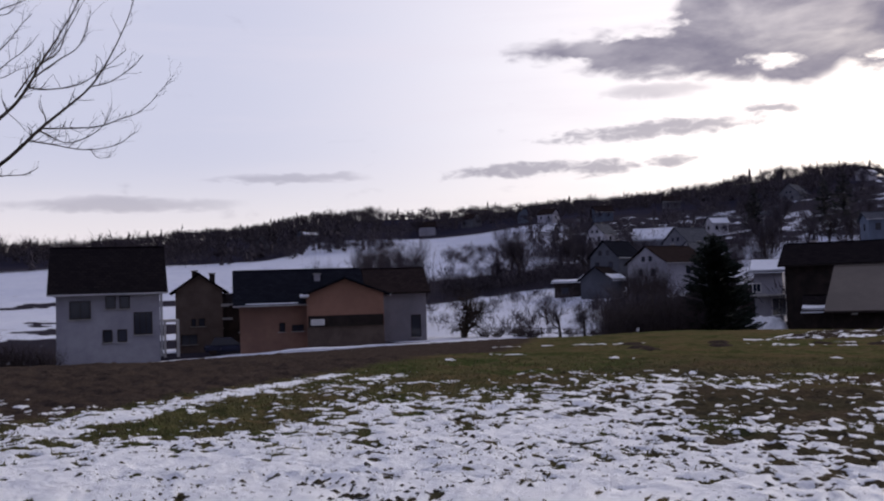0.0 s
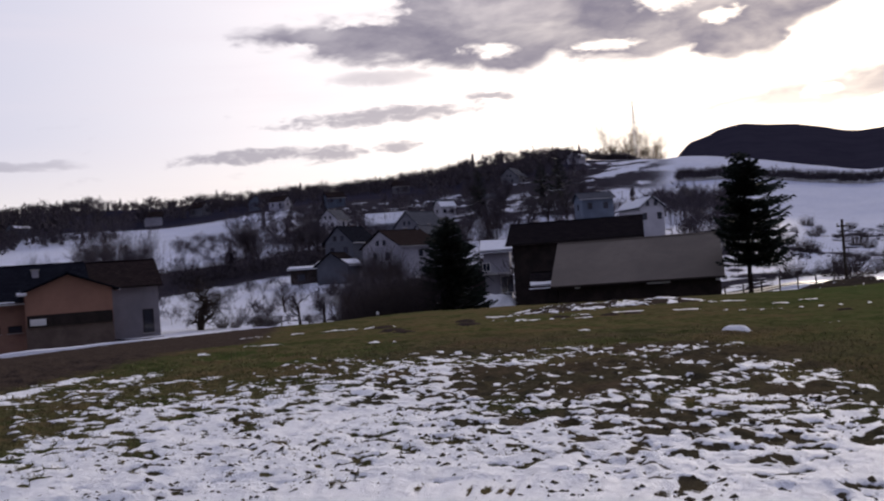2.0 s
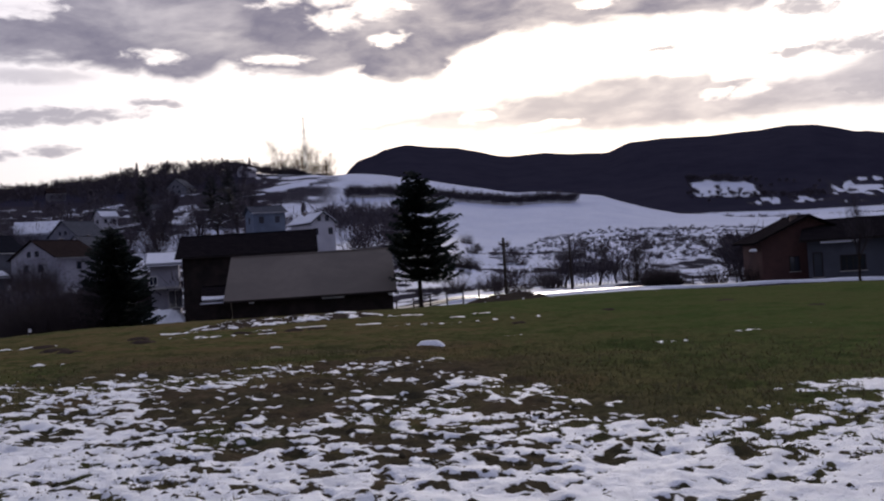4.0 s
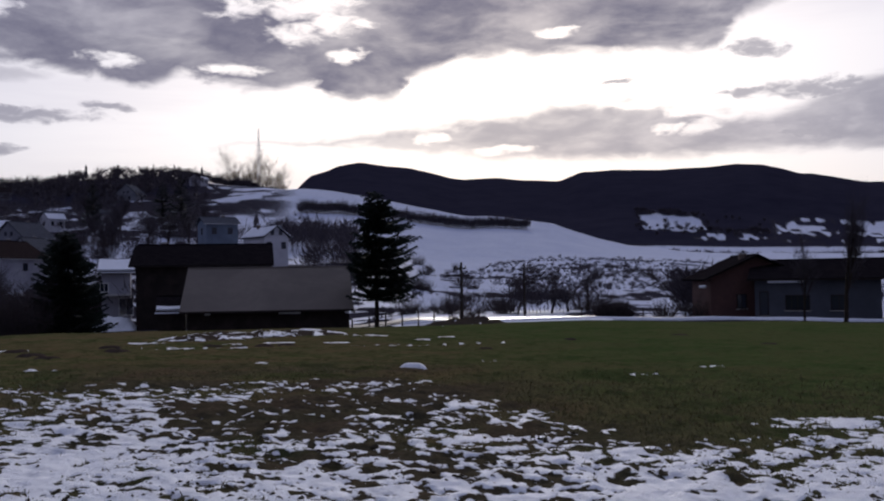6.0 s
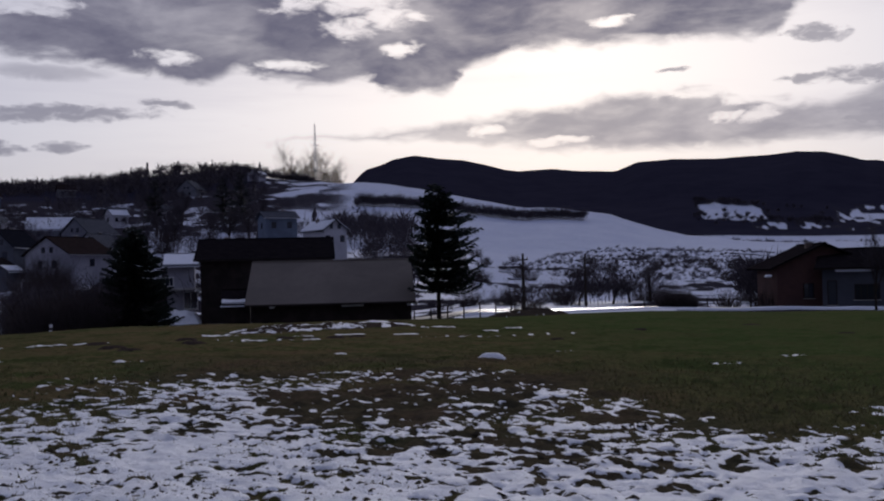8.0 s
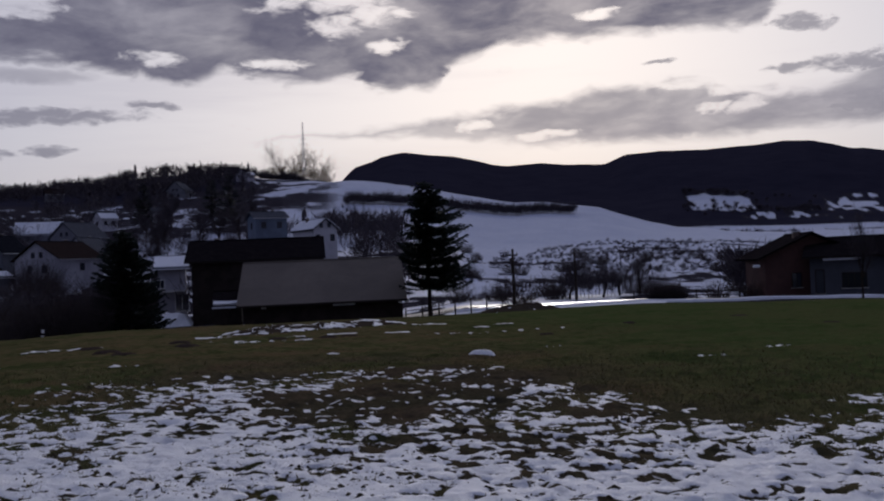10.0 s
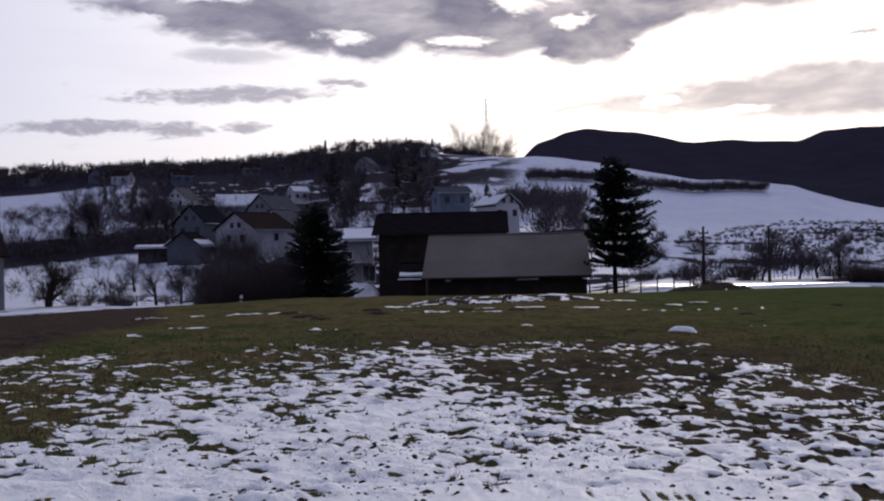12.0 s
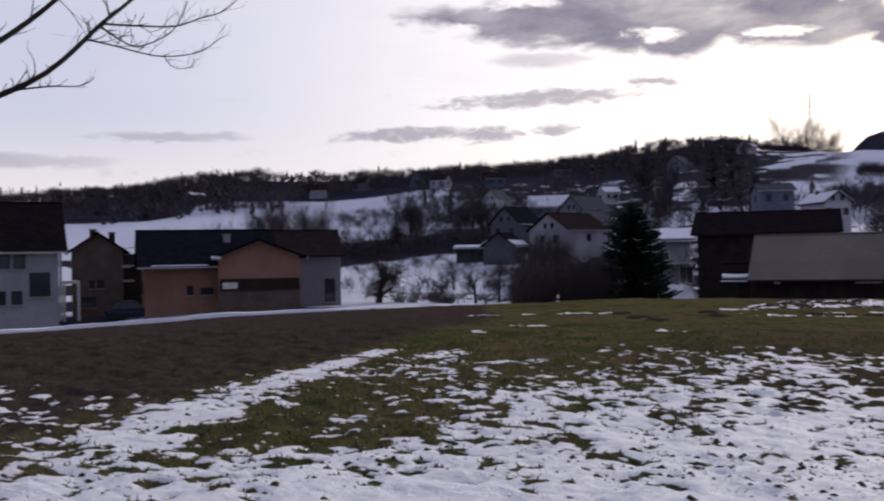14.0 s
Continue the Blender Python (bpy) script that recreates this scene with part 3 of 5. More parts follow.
    # a drifted furrow along the crest
    furrow = np.exp(-(((y - 31.8 - 0.12 * x + 0.6 * (n3 - 0.5)) / 0.3) ** 2)) * ramp(x, -14, -12) * (1 - ramp(x, -6, -2) * 0.5) * (1 - ramp(x, 4, 8)) * ramp(fbm(x / 1.1 + 30, y / 0.7, 3, 0.6), 0.44, 0.56)
    cover = np.maximum(cover, 0.95 * furrow)
    level = ((n1 - 0.5) * 0.90 + (n2 - 0.5) * (0.14 + 0.16 * ramp(r, 6.0, 9.0))) / 0.115
    near = ramp((cover - 0.5) * 3.1 - level, -0.65, 0.75) * ramp(cover, 0.02, 0.10)
    # behind the viewer and underfoot: broad old patches
    coarse = np.maximum(1 - ramp(r, 2.6, 4.2), ramp(np.abs(az + 7), 54, 58))
    near = near * (1 - coarse) + ramp(0.6 * n3 + 0.4 * fbm(x / 9, y / 9, 2), 0.27, 0.40) * coarse
    # beyond the crest: gardens, white fields, scrub, woods
    g1 = fbm(x / 22 + 5, y / 22, 5, 0.6)
    g2 = fbm(x / 60, y / 60 + 3, 4)
    s_g = ramp(g1, 0.40, 0.52)
    g4 = fbm(x / 6.5 + 8, y / 6.5, 4, 0.6)
    fields = np.maximum(ramp(r, 246, 262) * np.where(az < -18, 1 - 0.75 * ramp(az, -24, -18), 0), ramp(r - scrub_edge(az) + 26 * (g4 - 0.5), -8, 6) * ramp(az + 5 * (g4 - 0.5), -3.8, -1.6))
    snow_far = np.maximum(0.85 * ramp(0.5 * g1 + 0.5 * g4 - 0.07 * (1 - ramp(r, 105, 130)), 0.42, 0.51), fields)
    snow_far = snow_far * (1 - ramp(az, 4, 8) * (1 - ramp(r, 81, 86)))
    scrub = ramp(az, 6, 9) * ramp(r, 84, 92) * (1 - ramp(r - scrub_edge(az) + 26 * (g4 - 0.5), -4, 6))
    yard = ramp(az, -31, -28.5) * (1 - ramp(az, -18.5, -16.5)) * ramp(r, 81, 85) * (1 - ramp(r + 30 * (g4 - 0.5), 176, 190))
    belt = ramp(az, -31, -28.5) * (1 - ramp(az, -18.5, -15)) * ramp(r + 20 * (g4 - 0.5), 186, 194) * (1 - ramp(r + 20 * (g4 - 0.5), 240, 252))
    snow_far = np.maximum(snow_far * (1 - 0.8 * belt), yard * (0.75 + 0.25 * s_g))
    # Lane snow, whitened to stand in for the wet road's sky reflection too.
    apron = ramp(az, 6.5, 8) * (1 - ramp(az, 16, 19)) * ramp(r, 77, 80) * (1 - ramp(r + 8 * (g4 - 0.5), 100, 108))
    snow_far = np.maximum(snow_far, apron)
    snow_far = np.maximum(snow_far, scrub * (0.25 + 0.75 * ramp(0.25 * g1 + 0.75 * g4, 0.39, 0.50)))
    edge = 430 + 60 * (g2 - 0.5) - 62 * (1 - ramp(az, -38, -34))
    reach = az + 5 * (g4 - 0.5)
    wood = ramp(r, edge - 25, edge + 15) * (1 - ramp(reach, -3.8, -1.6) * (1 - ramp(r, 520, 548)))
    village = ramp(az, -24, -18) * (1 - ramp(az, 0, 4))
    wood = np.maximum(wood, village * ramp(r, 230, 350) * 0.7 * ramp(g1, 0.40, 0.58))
    g3 = fbm(x / 40, y / 40 + 7, 3)
    jag = 2.4 * (g4 - 0.5)
    glade = ramp(az + 0.5 * jag, 21.7, 22.0) * (1 - ramp(az + 0.5 * jag, 25.0, 25.4)) * ramp(r + 40 * (g4 - 0.5), 890, 902) * (1 - ramp(r + 40 * (g4 - 0.5), 975, 990))
    glade = np.maximum(glade, ramp(az + jag, 25.0, 25.5) * (1 - ramp(az + jag, 28.0, 28.8)) * ramp(r + 40 * (g4 - 0.5), 838, 850) * (1 - ramp(r + 40 * (g4 - 0.5), 884, 900)) * ramp(g4, 0.36, 0.44))
    glade = np.maximum(glade, ramp(az, 28.6, 29.6) * (1 - ramp(az, 44, 48)) * ramp(r, 815, 840) * (1 - ramp(r, 990, 1015)) * ramp(0.5 * g3 + 0.5 * g4, 0.46, 0.54))
    glade = np.maximum(glade, ramp(az, 20, 24) * (1 - ramp(az, 33, 37)) * ramp(r + 30 * (g4 - 0.5), 745, 765) * (1 - ramp(r + 30 * (g4 - 0.5), 795, 808)))
    wood = wood * (1 - glade)
    snow_far = snow_far * (1 - 0.97 * wood)
    out = ramp(r, 62, 80)
    snow = near * (1 - out) + snow_far * out
    soil = soil * (1 - out) + 0.75 * out
    # How far distant snow takes the painted shade; the bright apron takes less.
    dim = out * (1 - 0.4 * apron) * (0.78 + 0.22 * np.maximum(ramp(r, 180, 240), ramp(az, 6, 9) * ramp(r, 84, 92)))
    return snow, soil, np.maximum(wood, 0.8) * out, dim


def with_layers(me, snow, soil, wood, dim):
    for name, values in (("snow", snow), ("soil", soil), ("wood", wood), ("dim", dim)):
        me.attributes.new(name, "FLOAT", "POINT").data.foreach_set("value", np.asarray(values, np.float32).ravel())
    me.materials.append(GROUND)


def build_ground():
    front = np.arange(-64, 50, 0.25)
    cols = np.concatenate([np.arange(-180, -64, 4.0), front, np.arange(50, 180, 5.0)])
    rings = np.concatenate([[0.05, 1.2], np.geomspace(2.2, 5.5, 20), np.geomspace(5.5, 24, 270)[1:], np.geomspace(24, 48, 76)[1:], np.geomspace(48, 4600, 185)[1:]])
    a, r = np.meshgrid(np.radians(cols), rings)
    x, y = OX + r * np.sin(a), OY + r * np.cos(a)
    z = land(x, y)
    snow, soil, wood, dim = layers(x, y)
    close = (1 - 0.75 * ramp(r, 30, 62)) * ramp(r, 2.6, 4.2) * (1 - ramp(np.abs(np.degrees(a) + 7), 54, 58))
    tuft = fbm(x / 0.22, y / 0.22, 3, 0.6) - 0.5
    z = z + close * (snow * 0.022 + tuft * (0.12 - 0.05 * snow + 0.05 * soil))
    h, w = x.shape
    i = np.arange((h - 1) * w).reshape(h - 1, w)
    j = np.roll(i, -1, axis=1)
    quads = np.stack([i, i + w, j + w, j], -1).reshape(-1, 4)
    me = bpy.data.meshes.new("ground")
    me.from_pydata(np.stack([x, y, z], -1).reshape(-1, 3).tolist(), [], quads[:, ::-1].tolist())
    with_layers(me, snow, soil, wood, dim)
    me.polygons.foreach_set("use_smooth", np.ones(len(me.polygons), bool))
    return tagged(new("ground", me), "meadow with patchy old snow, ploughed field and snowy hills", "ground", kind="structure")


build_ground()


def ribbon(name, points, width, mat, label, category, lift=0.08, ragged=0.0, crown=0.0):
    """A strip laid over the land along a line, with thickness at its edges."""
    pts = [Vector((x, y, 0)) for x, y in points]
    line = []
    for a, b in zip(pts, pts[1:]):
        n = max(2, int((b - a).length / 1.0))
        line += [a.lerp(b, k / n) for k in range(n)]
    line.append(pts[-1])
    verts, faces = [], []
    for k, p in enumerate(line):
        d = (line[min(k + 1, len(line) - 1)] - line[max(k - 1, 0)]).normalized()
        side = Vector((d.y, -d.x, 0))
        w0, w1 = (width / 2 * (1 + ragged * (vnoise(k / 3.0, s) - 0.5) * 2) for s in (3.0, 9.0))
        for u, h in ((-w0 - 0.15, -0.25), (-w0, 0), (0, crown), (w1, 0), (w1 + 0.15, -0.25)):
            q = p + side * u
            bump = ragged * 0.15 * float(vnoise(k / 1.5, u))
            verts.append((q.x, q.y, gz(q.x, q.y) + lift + h + bump))
    for k in range(len(line) - 1):
        for c in range(4):
            a = k * 5 + c
            faces.append((a, a + 1, a + 6, a + 5))
    ob = part(name, (verts, faces), mat, None)
    return tagged(ob, label, category, kind="structure")


ribbon("road", [(-95, 20), (-72, 40), (-57, 53.5), (-45, 63.5), (-30.5, 72.5), (-20, 76.5), (-12, 88), (-2, 95), (9, 86), (19, 81), (33, 75.5), (42, 70.5), (62, 58), (95, 30)], 4.6, ASPHALT, "narrow wet asphalt village road with snowy edges", "road", 0.10, crown=0.05)
ribbon("snow_verge", [(-90, 19), (-69, 37), (-54.5, 50.8), (-43, 60.5), (-29, 69.3), (-19.5, 73.4)], 0.85, SNOW, "low ragged snow bank along the road's edge", "snow bank", 0.12, 0.95, 0.08)
ribbon("snow_verge", [(9, 82.0), (19, 77.6), (33, 72.4), (42, 67.4), (62, 55)], 0.5, SNOW, "low ragged snow bank along the road's edge", "snow bank", 0.12, 0.5, 0.08)
# Snowy strip added in white for the glint of sky on the wet road.
ribbon("snow_drift", [(7, 78.5), (12, 77.5), (17, 75.5), (24, 73)], 1.3, SNOW, "flat snowy strip standing in for the wet road's sky glint", "snow bank", 0.10, 0.6, 0.06)


# ---------------------------------------------------------------- houses
def roof_slab(x0, x1, y0, z0, y1, z1, thick, sag=0.02):
    """One pitch from the eave (y0, z0) to the ridge (y1, z1), with laid-out courses."""
    bm = bmesh.new()
    uv = bm.loops.layers.uv.new()
    n = 8
    run = math.hypot(y1 - y0, z1 - z0)
    nz = Vector((0, -(z1 - z0), y1 - y0)).normalized() * (thick if y1 > y0 else -thick)
    top, low = [], []
    for k in range(n + 1):
        x = x0 + (x1 - x0) * k / n
        dip = -sag * math.sin(math.pi * k / n)
        e, r = Vector((x, y0, z0 + dip * 0.4)), Vector((x, y1, z1 + dip))
        low.append((bm.verts.new(e), bm.verts.new(r)))
        top.append((bm.verts.new(e + nz), bm.verts.new(r + nz)))
    for k in range(n):
        f = bm.faces.new((top[k][0], top[k + 1][0], top[k + 1][1], top[k][1]))
        for loop, (u, v) in zip(f.loops, ((k, 0), (k + 1, 0), (k + 1, 1), (k, 1))):
            loop[uv].uv = ((x1 - x0) * u / n, run * v)
        bm.faces.new((low[k][1], low[k + 1][1], low[k + 1][0], low[k][0]))
        bm.faces.new((low[k][0], low[k + 1][0], top[k + 1][0], top[k][0]))
        bm.faces.new((low[k][1], top[k][1], top[k + 1][1], low[k + 1][1]))
    for k in (0, n):
        bm.faces.new((low[k][0], top[k][0], top[k][1], low[k][1]))
    bmesh.ops.recalc_face_normals(bm, faces=bm.faces[:])
    return bm


def window(parent, face, u, v, w, h, half_l, half_d, bars=1, sill=True, frame_mat=None):
    """A window on the front (f), back (b), left (l) or right (r) wall: u along the wall from its middle, v up to its sill."""
    turn = {"f": 0, "r": 90, "b": 180, "l": -90}[face]
    out = half_d if face in "fb" else half_l
    m = Matrix.Rotation(radians(turn), 4, "Z") @ Matrix.Translation((u, -out, v))
    t = 0.07
    bm = bmesh.new()
    rings = []
    for y in (-0.05, 0.02):
        for g in (0, t):
            rings.append([bm.verts.new(p) for p in ((-w / 2 + g, y, g), (w / 2 - g, y, g), (w / 2 - g, y, h - g), (-w / 2 + g, y, h - g))])
    for a, b in ((0, 1), (1, 3), (3, 2), (2, 0)):
        for k in range(4):
            q = (k + 1) % 4
            bm.faces.new((rings[a][k], rings[a][q], rings[b][q], rings[b][k]))
    bmesh.ops.recalc_face_normals(bm, faces=bm.faces[:])
    ob = part("window", bm, frame_mat or WHITE_PAINT, parent)
    ob.matrix_local = m
    for k in range(bars):
        x = -w / 2 + w * (k + 1) / (bars + 1)
        part("glazing_bar", boxes((x - 0.025, x + 0.025, -0.04, -0.022, t, h - t)), frame_mat or WHITE_PAINT, ob)
    part("pane", boxes((-w / 2 + t, w / 2 - t, -0.02, 0.01, t, h - t)), GLASS, ob)
    if sill:
        part("sill", boxes((-w / 2 - 0.08, w / 2 + 0.08, -0.14, 0.01, -0.06, -0.005)), CONCRETE, ob)
    return ob


def house(label, x, y, turn, L, D, H, R, wall, roof, windows=(), chimneys=(), over=0.5, snow=0.0, name="house", category="house", z=None, eave=0.4, lean=0.0, gable=None, frame_mat=None, group="", smoke=None, gutter=None):
    """A house with its ridge along its own x. L, D: length and depth; H: wall height; R: rise of the roof; lean: how far the ridge lies behind the middle."""
    z = gz(x, y) - 0.15 if z is None else z
    ob = thing(name, label, category, pose(x, y, z, 0, 0, turn), group)
    l, d = L / 2, D / 2
    bm = bmesh.new()
    ring = [(-l, -d), (l, -d), (l, d), (-l, d)]
    lo = [bm.verts.new((a, b, -1.2)) for a, b in ring]
    hi = [bm.verts.new((a, b, H)) for a, b in ring]
    for k in range(4):
        bm.faces.new((lo[k], lo[(k + 1) % 4], hi[(k + 1) % 4], hi[k]))
    bm.faces.new(lo[::-1])
    part("wall", bm, wall, ob)
    for s in (-1, 1):
        bm = bmesh.new()
        a = [bm.verts.new((s * l, -d, H)), bm.verts.new((s * l, d, H)), bm.verts.new((s * l, lean, H + R - 0.02))]
        b = [bm.verts.new((s * (l - 0.25), -d, H)), bm.verts.new((s * (l - 0.25), d, H)), bm.verts.new((s * (l - 0.25), lean, H + R - 0.02))]
        bm.faces.new(a), bm.faces.new(b)
        for p, q in ((0, 1), (1, 2), (2, 0)):
            bm.faces.new((a[p], a[q], b[q], b[p]))
        bmesh.ops.recalc_face_normals(bm, faces=bm.faces[:])
        part("gable", bm, gable or wall, ob)
    drop_f, drop_b = R / (d + lean) * eave, R / (d - lean) * eave
    e, g = -l - over, l + over
    slopes = []
    slopes.append(part("roof_slope", roof_slab(e, g, -d - eave, H - drop_f, lean, H + R, 0.14), roof, ob))
    slopes.append(part("roof_slope", roof_slab(e, g, d + eave, H - drop_b, lean, H + R, 0.14), roof, ob))
    part("ridge_cap", bevelled(boxes((e, g, lean - 0.14, lean + 0.14, H + R + 0.06, H + R + 0.2)), 0.05), roof, ob)
    part("gutter", boxes((e, g, -d - eave - 0.12, -d - eave + 0.0, H - drop_f - 0.04, H - drop_f + 0.08)), gutter or (PALE_METAL if not snow else SNOW), ob)
    if snow:
        for s, dr in ((-1, drop_f), (1, drop_b)):
            rise, y0 = R + dr, s * (d + eave)
            a, b = 0.04, snow
            bmk = roof_slab(e + 0.1, g - 0.1, y0 + (lean - y0) * a, H - dr + rise * a + 0.16, y0 + (lean - y0) * b, H - dr + rise * b + 0.16, 0.14, 0.06)
            part("roof_snow", bmk, SNOW, ob, "smooth layer of old snow")
    for cx, cy, top in chimneys:
        base = H + R * (1 - abs(cy - lean) / d) - 0.3
        ch = part("chimney", bevelled(boxes((cx - 0.25, cx + 0.25, cy - 0.25, cy + 0.25, base, H + R + top)), 0.03), smoke or BRICK, ob)
        part("chimney_cap", boxes((cx - 0.33, cx + 0.33, cy - 0.33, cy + 0.33, H + R + top + 0.004, H + R + top + 0.09)), CONCRETE, ch)
    for wdw in windows:
        window(ob, *wdw[:5], l, d, *(wdw[5:] or ()), frame_mat=frame_mat)
    return ob


FACE = 42  # the houses along the road turn their fronts to the field
# the white two-storey house beside the road
white = house("white two-storey rendered house with a steep black tiled roof", -59.3, 57.7, 45.9, 7.36, 8.3, 4.9, 3.2, PLASTER, BLACK_TILE,
    [("f", -2.0, 2.7, 1.5, 1.35), ("f", 0.15, 3.4, 0.75, 0.95, 0), ("f", 1.15, 3.4, 0.75, 0.95, 0), ("f", 2.45, 1.4, 1.35, 1.7, 2), ("f", -0.1, 0.9, 0.7, 0.95, 0), ("f", 0.95, 0.9, 0.7, 0.95, 0), ("r", 0.5, 3.0, 1.1, 1.2), ("r", 0.5, 0.6, 1.1, 1.2)],
    over=0.6, eave=0.55, z=-1.9, frame_mat=DARK_WOOD)
part("drainpipe", boxes((3.72, 3.90, -4.15, -4.005, -0.3, 4.75)), PALE_METAL, white, "pale rain pipe at the corner")
part("balcony_slab", boxes((3.91, 5.1, -4.3, -1.6, 2.25, 2.45)), CONCRETE, white, "pale concrete slab")
part("balcony_post", boxes((4.9, 5.1, -4.25, -4.05, -0.4, 2.245)), CONCRETE, white)
part("balcony_post", boxes((3.95, 4.12, -4.25, -4.05, -0.4, 2.245)), CONCRETE, white)
part("plinth", boxes((-3.72, 3.72, -4.06, -4.003, -0.4, 0.35)), CONCRETE, white)

# the small unplastered house behind it, gable to the road
brick = house("small unplastered brick house with dark gabled roof", -62.3, 71.6, 131.5, 6.7, 4.1, 5.1, 1.4, BRICK, BLACK_TILE,
    [("l", 0.2, 1.9, 0.55, 0.7, 0), ("l", -0.5, 1.9, 0.4, 0.7, 0), ("l", -0.9, 0.3, 1.4, 0.9, 1), ("f", 0, 1.6, 0.9, 1.0)], [(-2.0, -1.2, 0.1), (-2.4, 0.35, 0.35)], smoke=DARK_WOOD, over=0.5, eave=0.45, z=-2.24, frame_mat=DARK_WOOD)
part("eave_board", boxes((-4.05, -3.9, -2.6, -1.9, 3.6, 3.85)), CONCRETE, brick)
part("ledge", boxes((-3.7, -3.505, -2.9, -2.0, 2.4, 2.6)), CONCRETE, brick)

# the long ochre house and the lower orange gabled wing in front of it
ochre = house("long ochre rendered house under a blue-black tiled roof", -51.4, 72.0, 39.2, 10.1, 8.4, 3.7, 2.64, OCHRE, SLATE_TILE,
    [("f", -1.6, 1.2, 0.5, 0.75, 0), ("f", -0.3, 1.2, 1.0, 0.55, 1), ("l", 0, 1.2, 1.1, 1.2)], [(1.6, -1.5, -0.35)], over=0.55, eave=0.5, z=-2.08, smoke=PLASTER, frame_mat=DARK_WOOD)
part("eave_snow", bevelled(boxes((-4.6, -0.2, -4.72, -4.0, 3.40, 3.62)), 0.08), SNOW, ochre, "strip of snow left along the eave")
orange = house("orange rendered gabled house with a dark open loggia", -44.69, 69.29, 123, 5.8, 6.1, 3.72, 1.2, ORANGE, SLATE_TILE, [], over=0.45, eave=0.5, z=-1.624)
part("lower_wall", boxes((-2.93, -2.905, -3.04, 3.04, -1.0, 1.18)), BRICK, orange, "unpainted lower wall")
# Dark panel on the wall, coloured for the shade inside the open loggia.
part("loggia", boxes((-2.99, -2.905, -3.0, 2.95, 1.22, 2.05)), DARK_WOOD, orange, "dark panel standing in for the shade inside the loggia")
part("loggia_rail", boxes((-3.05, -2.995, -3.0, 2.95, 1.18, 1.27)), POLE_WOOD, orange)
# White block added in place of the snow heap on the rail.
part("laundry", bevelled(boxes((-3.12, -3.06, 1.65, 2.75, 1.28, 1.78)), 0.03), WHITE_PAINT, orange, "pale block standing in for snow heaped on the rail")
part("gutter_snow", bevelled(boxes((-3.4, -2.0, 2.85, 3.6, 3.5, 3.8)), 0.1), SNOW, orange, "lump of snow on the eave")

grey = house("grey rendered house with a steep brown tiled roof", -46.2, 79.8, 36, 5.1, 7.0, 4.5, 1.95, DULL_PLASTER, BROWN_TILE, gutter=DARK_WOOD, windows=[("f", 1.6, 0.3, 0.9, 2.0, 0), ("r", 0, 1.5, 1.1, 1.2)], over=0.35, eave=0.5, z=-2.2, frame_mat=DARK_WOOD)
# Dark block added where there is only a shadowy gap between houses.
gap_block = house("dark block added to fill the gap between two houses", -62.2, 77.0, 39, 3.0, 3.0, 4.0, 0.8, DARK_WOOD, BLACK_TILE, [], over=0.2, eave=0.2, name="shed", category="shed", z=-2.4)

# the long barn below the meadow, and the black-roofed one behind it
barn = house("long low barn with grey fibre-cement sheet roof", -1.74, 78.5, -1.9, 11.25, 10.9, 2.53, 2.8, DARK_WOOD, FIBRE, [], gutter=DARK_WOOD, over=0.5, eave=0.6, z=-2.51, name="barn", category="barn")
for u, w in ((-4.4, 0.35), (0.75, 1.6), (5.5, 0.3), (5.95, 0.3)):
    part("roof_light", boxes((u, u + w, -5.76, -5.3, 2.04, 2.30)), PALE_METAL, barn, "pale patch on the eave")
for u in (-5.5, -2.6, 0.4, 3.4, 5.6):
    part("wall_post", boxes((u, u + 0.22, -5.34, -5.205, -0.6, 2.0)), POLE_WOOD, barn)
black = house("large barn with a black tiled roof", -7.95, 101.9, 0.5, 12.2, 9.0, 6.05, 1.9, DARK_WOOD, BLACK_TILE, [], [(-4, 0.6, 0.3)], gutter=DARK_WOOD, over=0.6, eave=0.5, z=-2.43, name="barn", category="barn")
lean = house("dark lean-to shed with a snowy edge", -9.3, 81.6, 3, 2.0, 5.0, 2.2, 1.0, DARK_WOOD, BLACK_TILE, [], over=0.2, eave=0.3, z=-2.5, name="shed", category="shed", snow=0.25)

# the white house half hidden behind the spruce, its roof under snow
hidden = house("white rendered house with a snow-covered roof", -18.0, 113.8, 6.2, 2.9, 7, 6.05, 1.2, PLASTER, GREY_TILE, [("f", 1.0, 1.3, 1.5, 1.9), ("f", -1.2, 3.8, 0.9, 1.0)], over=0.5, eave=0.5, snow=0.92, z=-2.82)
part("balcony", boxes((-2.1, 2.1, -4.5, -3.505, 3.4, 3.6)), CONCRETE, hidden)

# the red and the grey house on the far side
red = house("dark red rendered house with a dark gabled roof", 37.8, 78.6, 78, 6.7, 7.3, 3.5, 1.65, RED_WALL, BLACK_TILE, [("l", 2.6, 0.7, 0.7, 1.5), ("l", -1.2, 0.9, 0.8, 1.2)], [(-1.5, 0.6, 0.2)], over=0.7, eave=0.7, z=-1.81, frame_mat=DARK_WOOD)
part("eave_snow", bevelled(boxes((-4.2, -3.6, 4.2, 4.7, 2.62, 2.85)), 0.08), SNOW, red)
grey_r = house("grey rendered house with glazed veranda", 41.8, 73.95, -33.6, 9.2, 7, 3.46, 1.3, SHADED_PLASTER, BLACK_TILE, [("f", -3.9, 0.5, 0.7, 1.9, 0), ("f", -1.4, 0.9, 1.8, 1.2, 3), ("f", 1.6, 0.9, 1.2, 1.2, 1)], gutter=DARK_WOOD, over=0.5, eave=0.5, z=-1.9, frame_mat=DARK_WOOD)
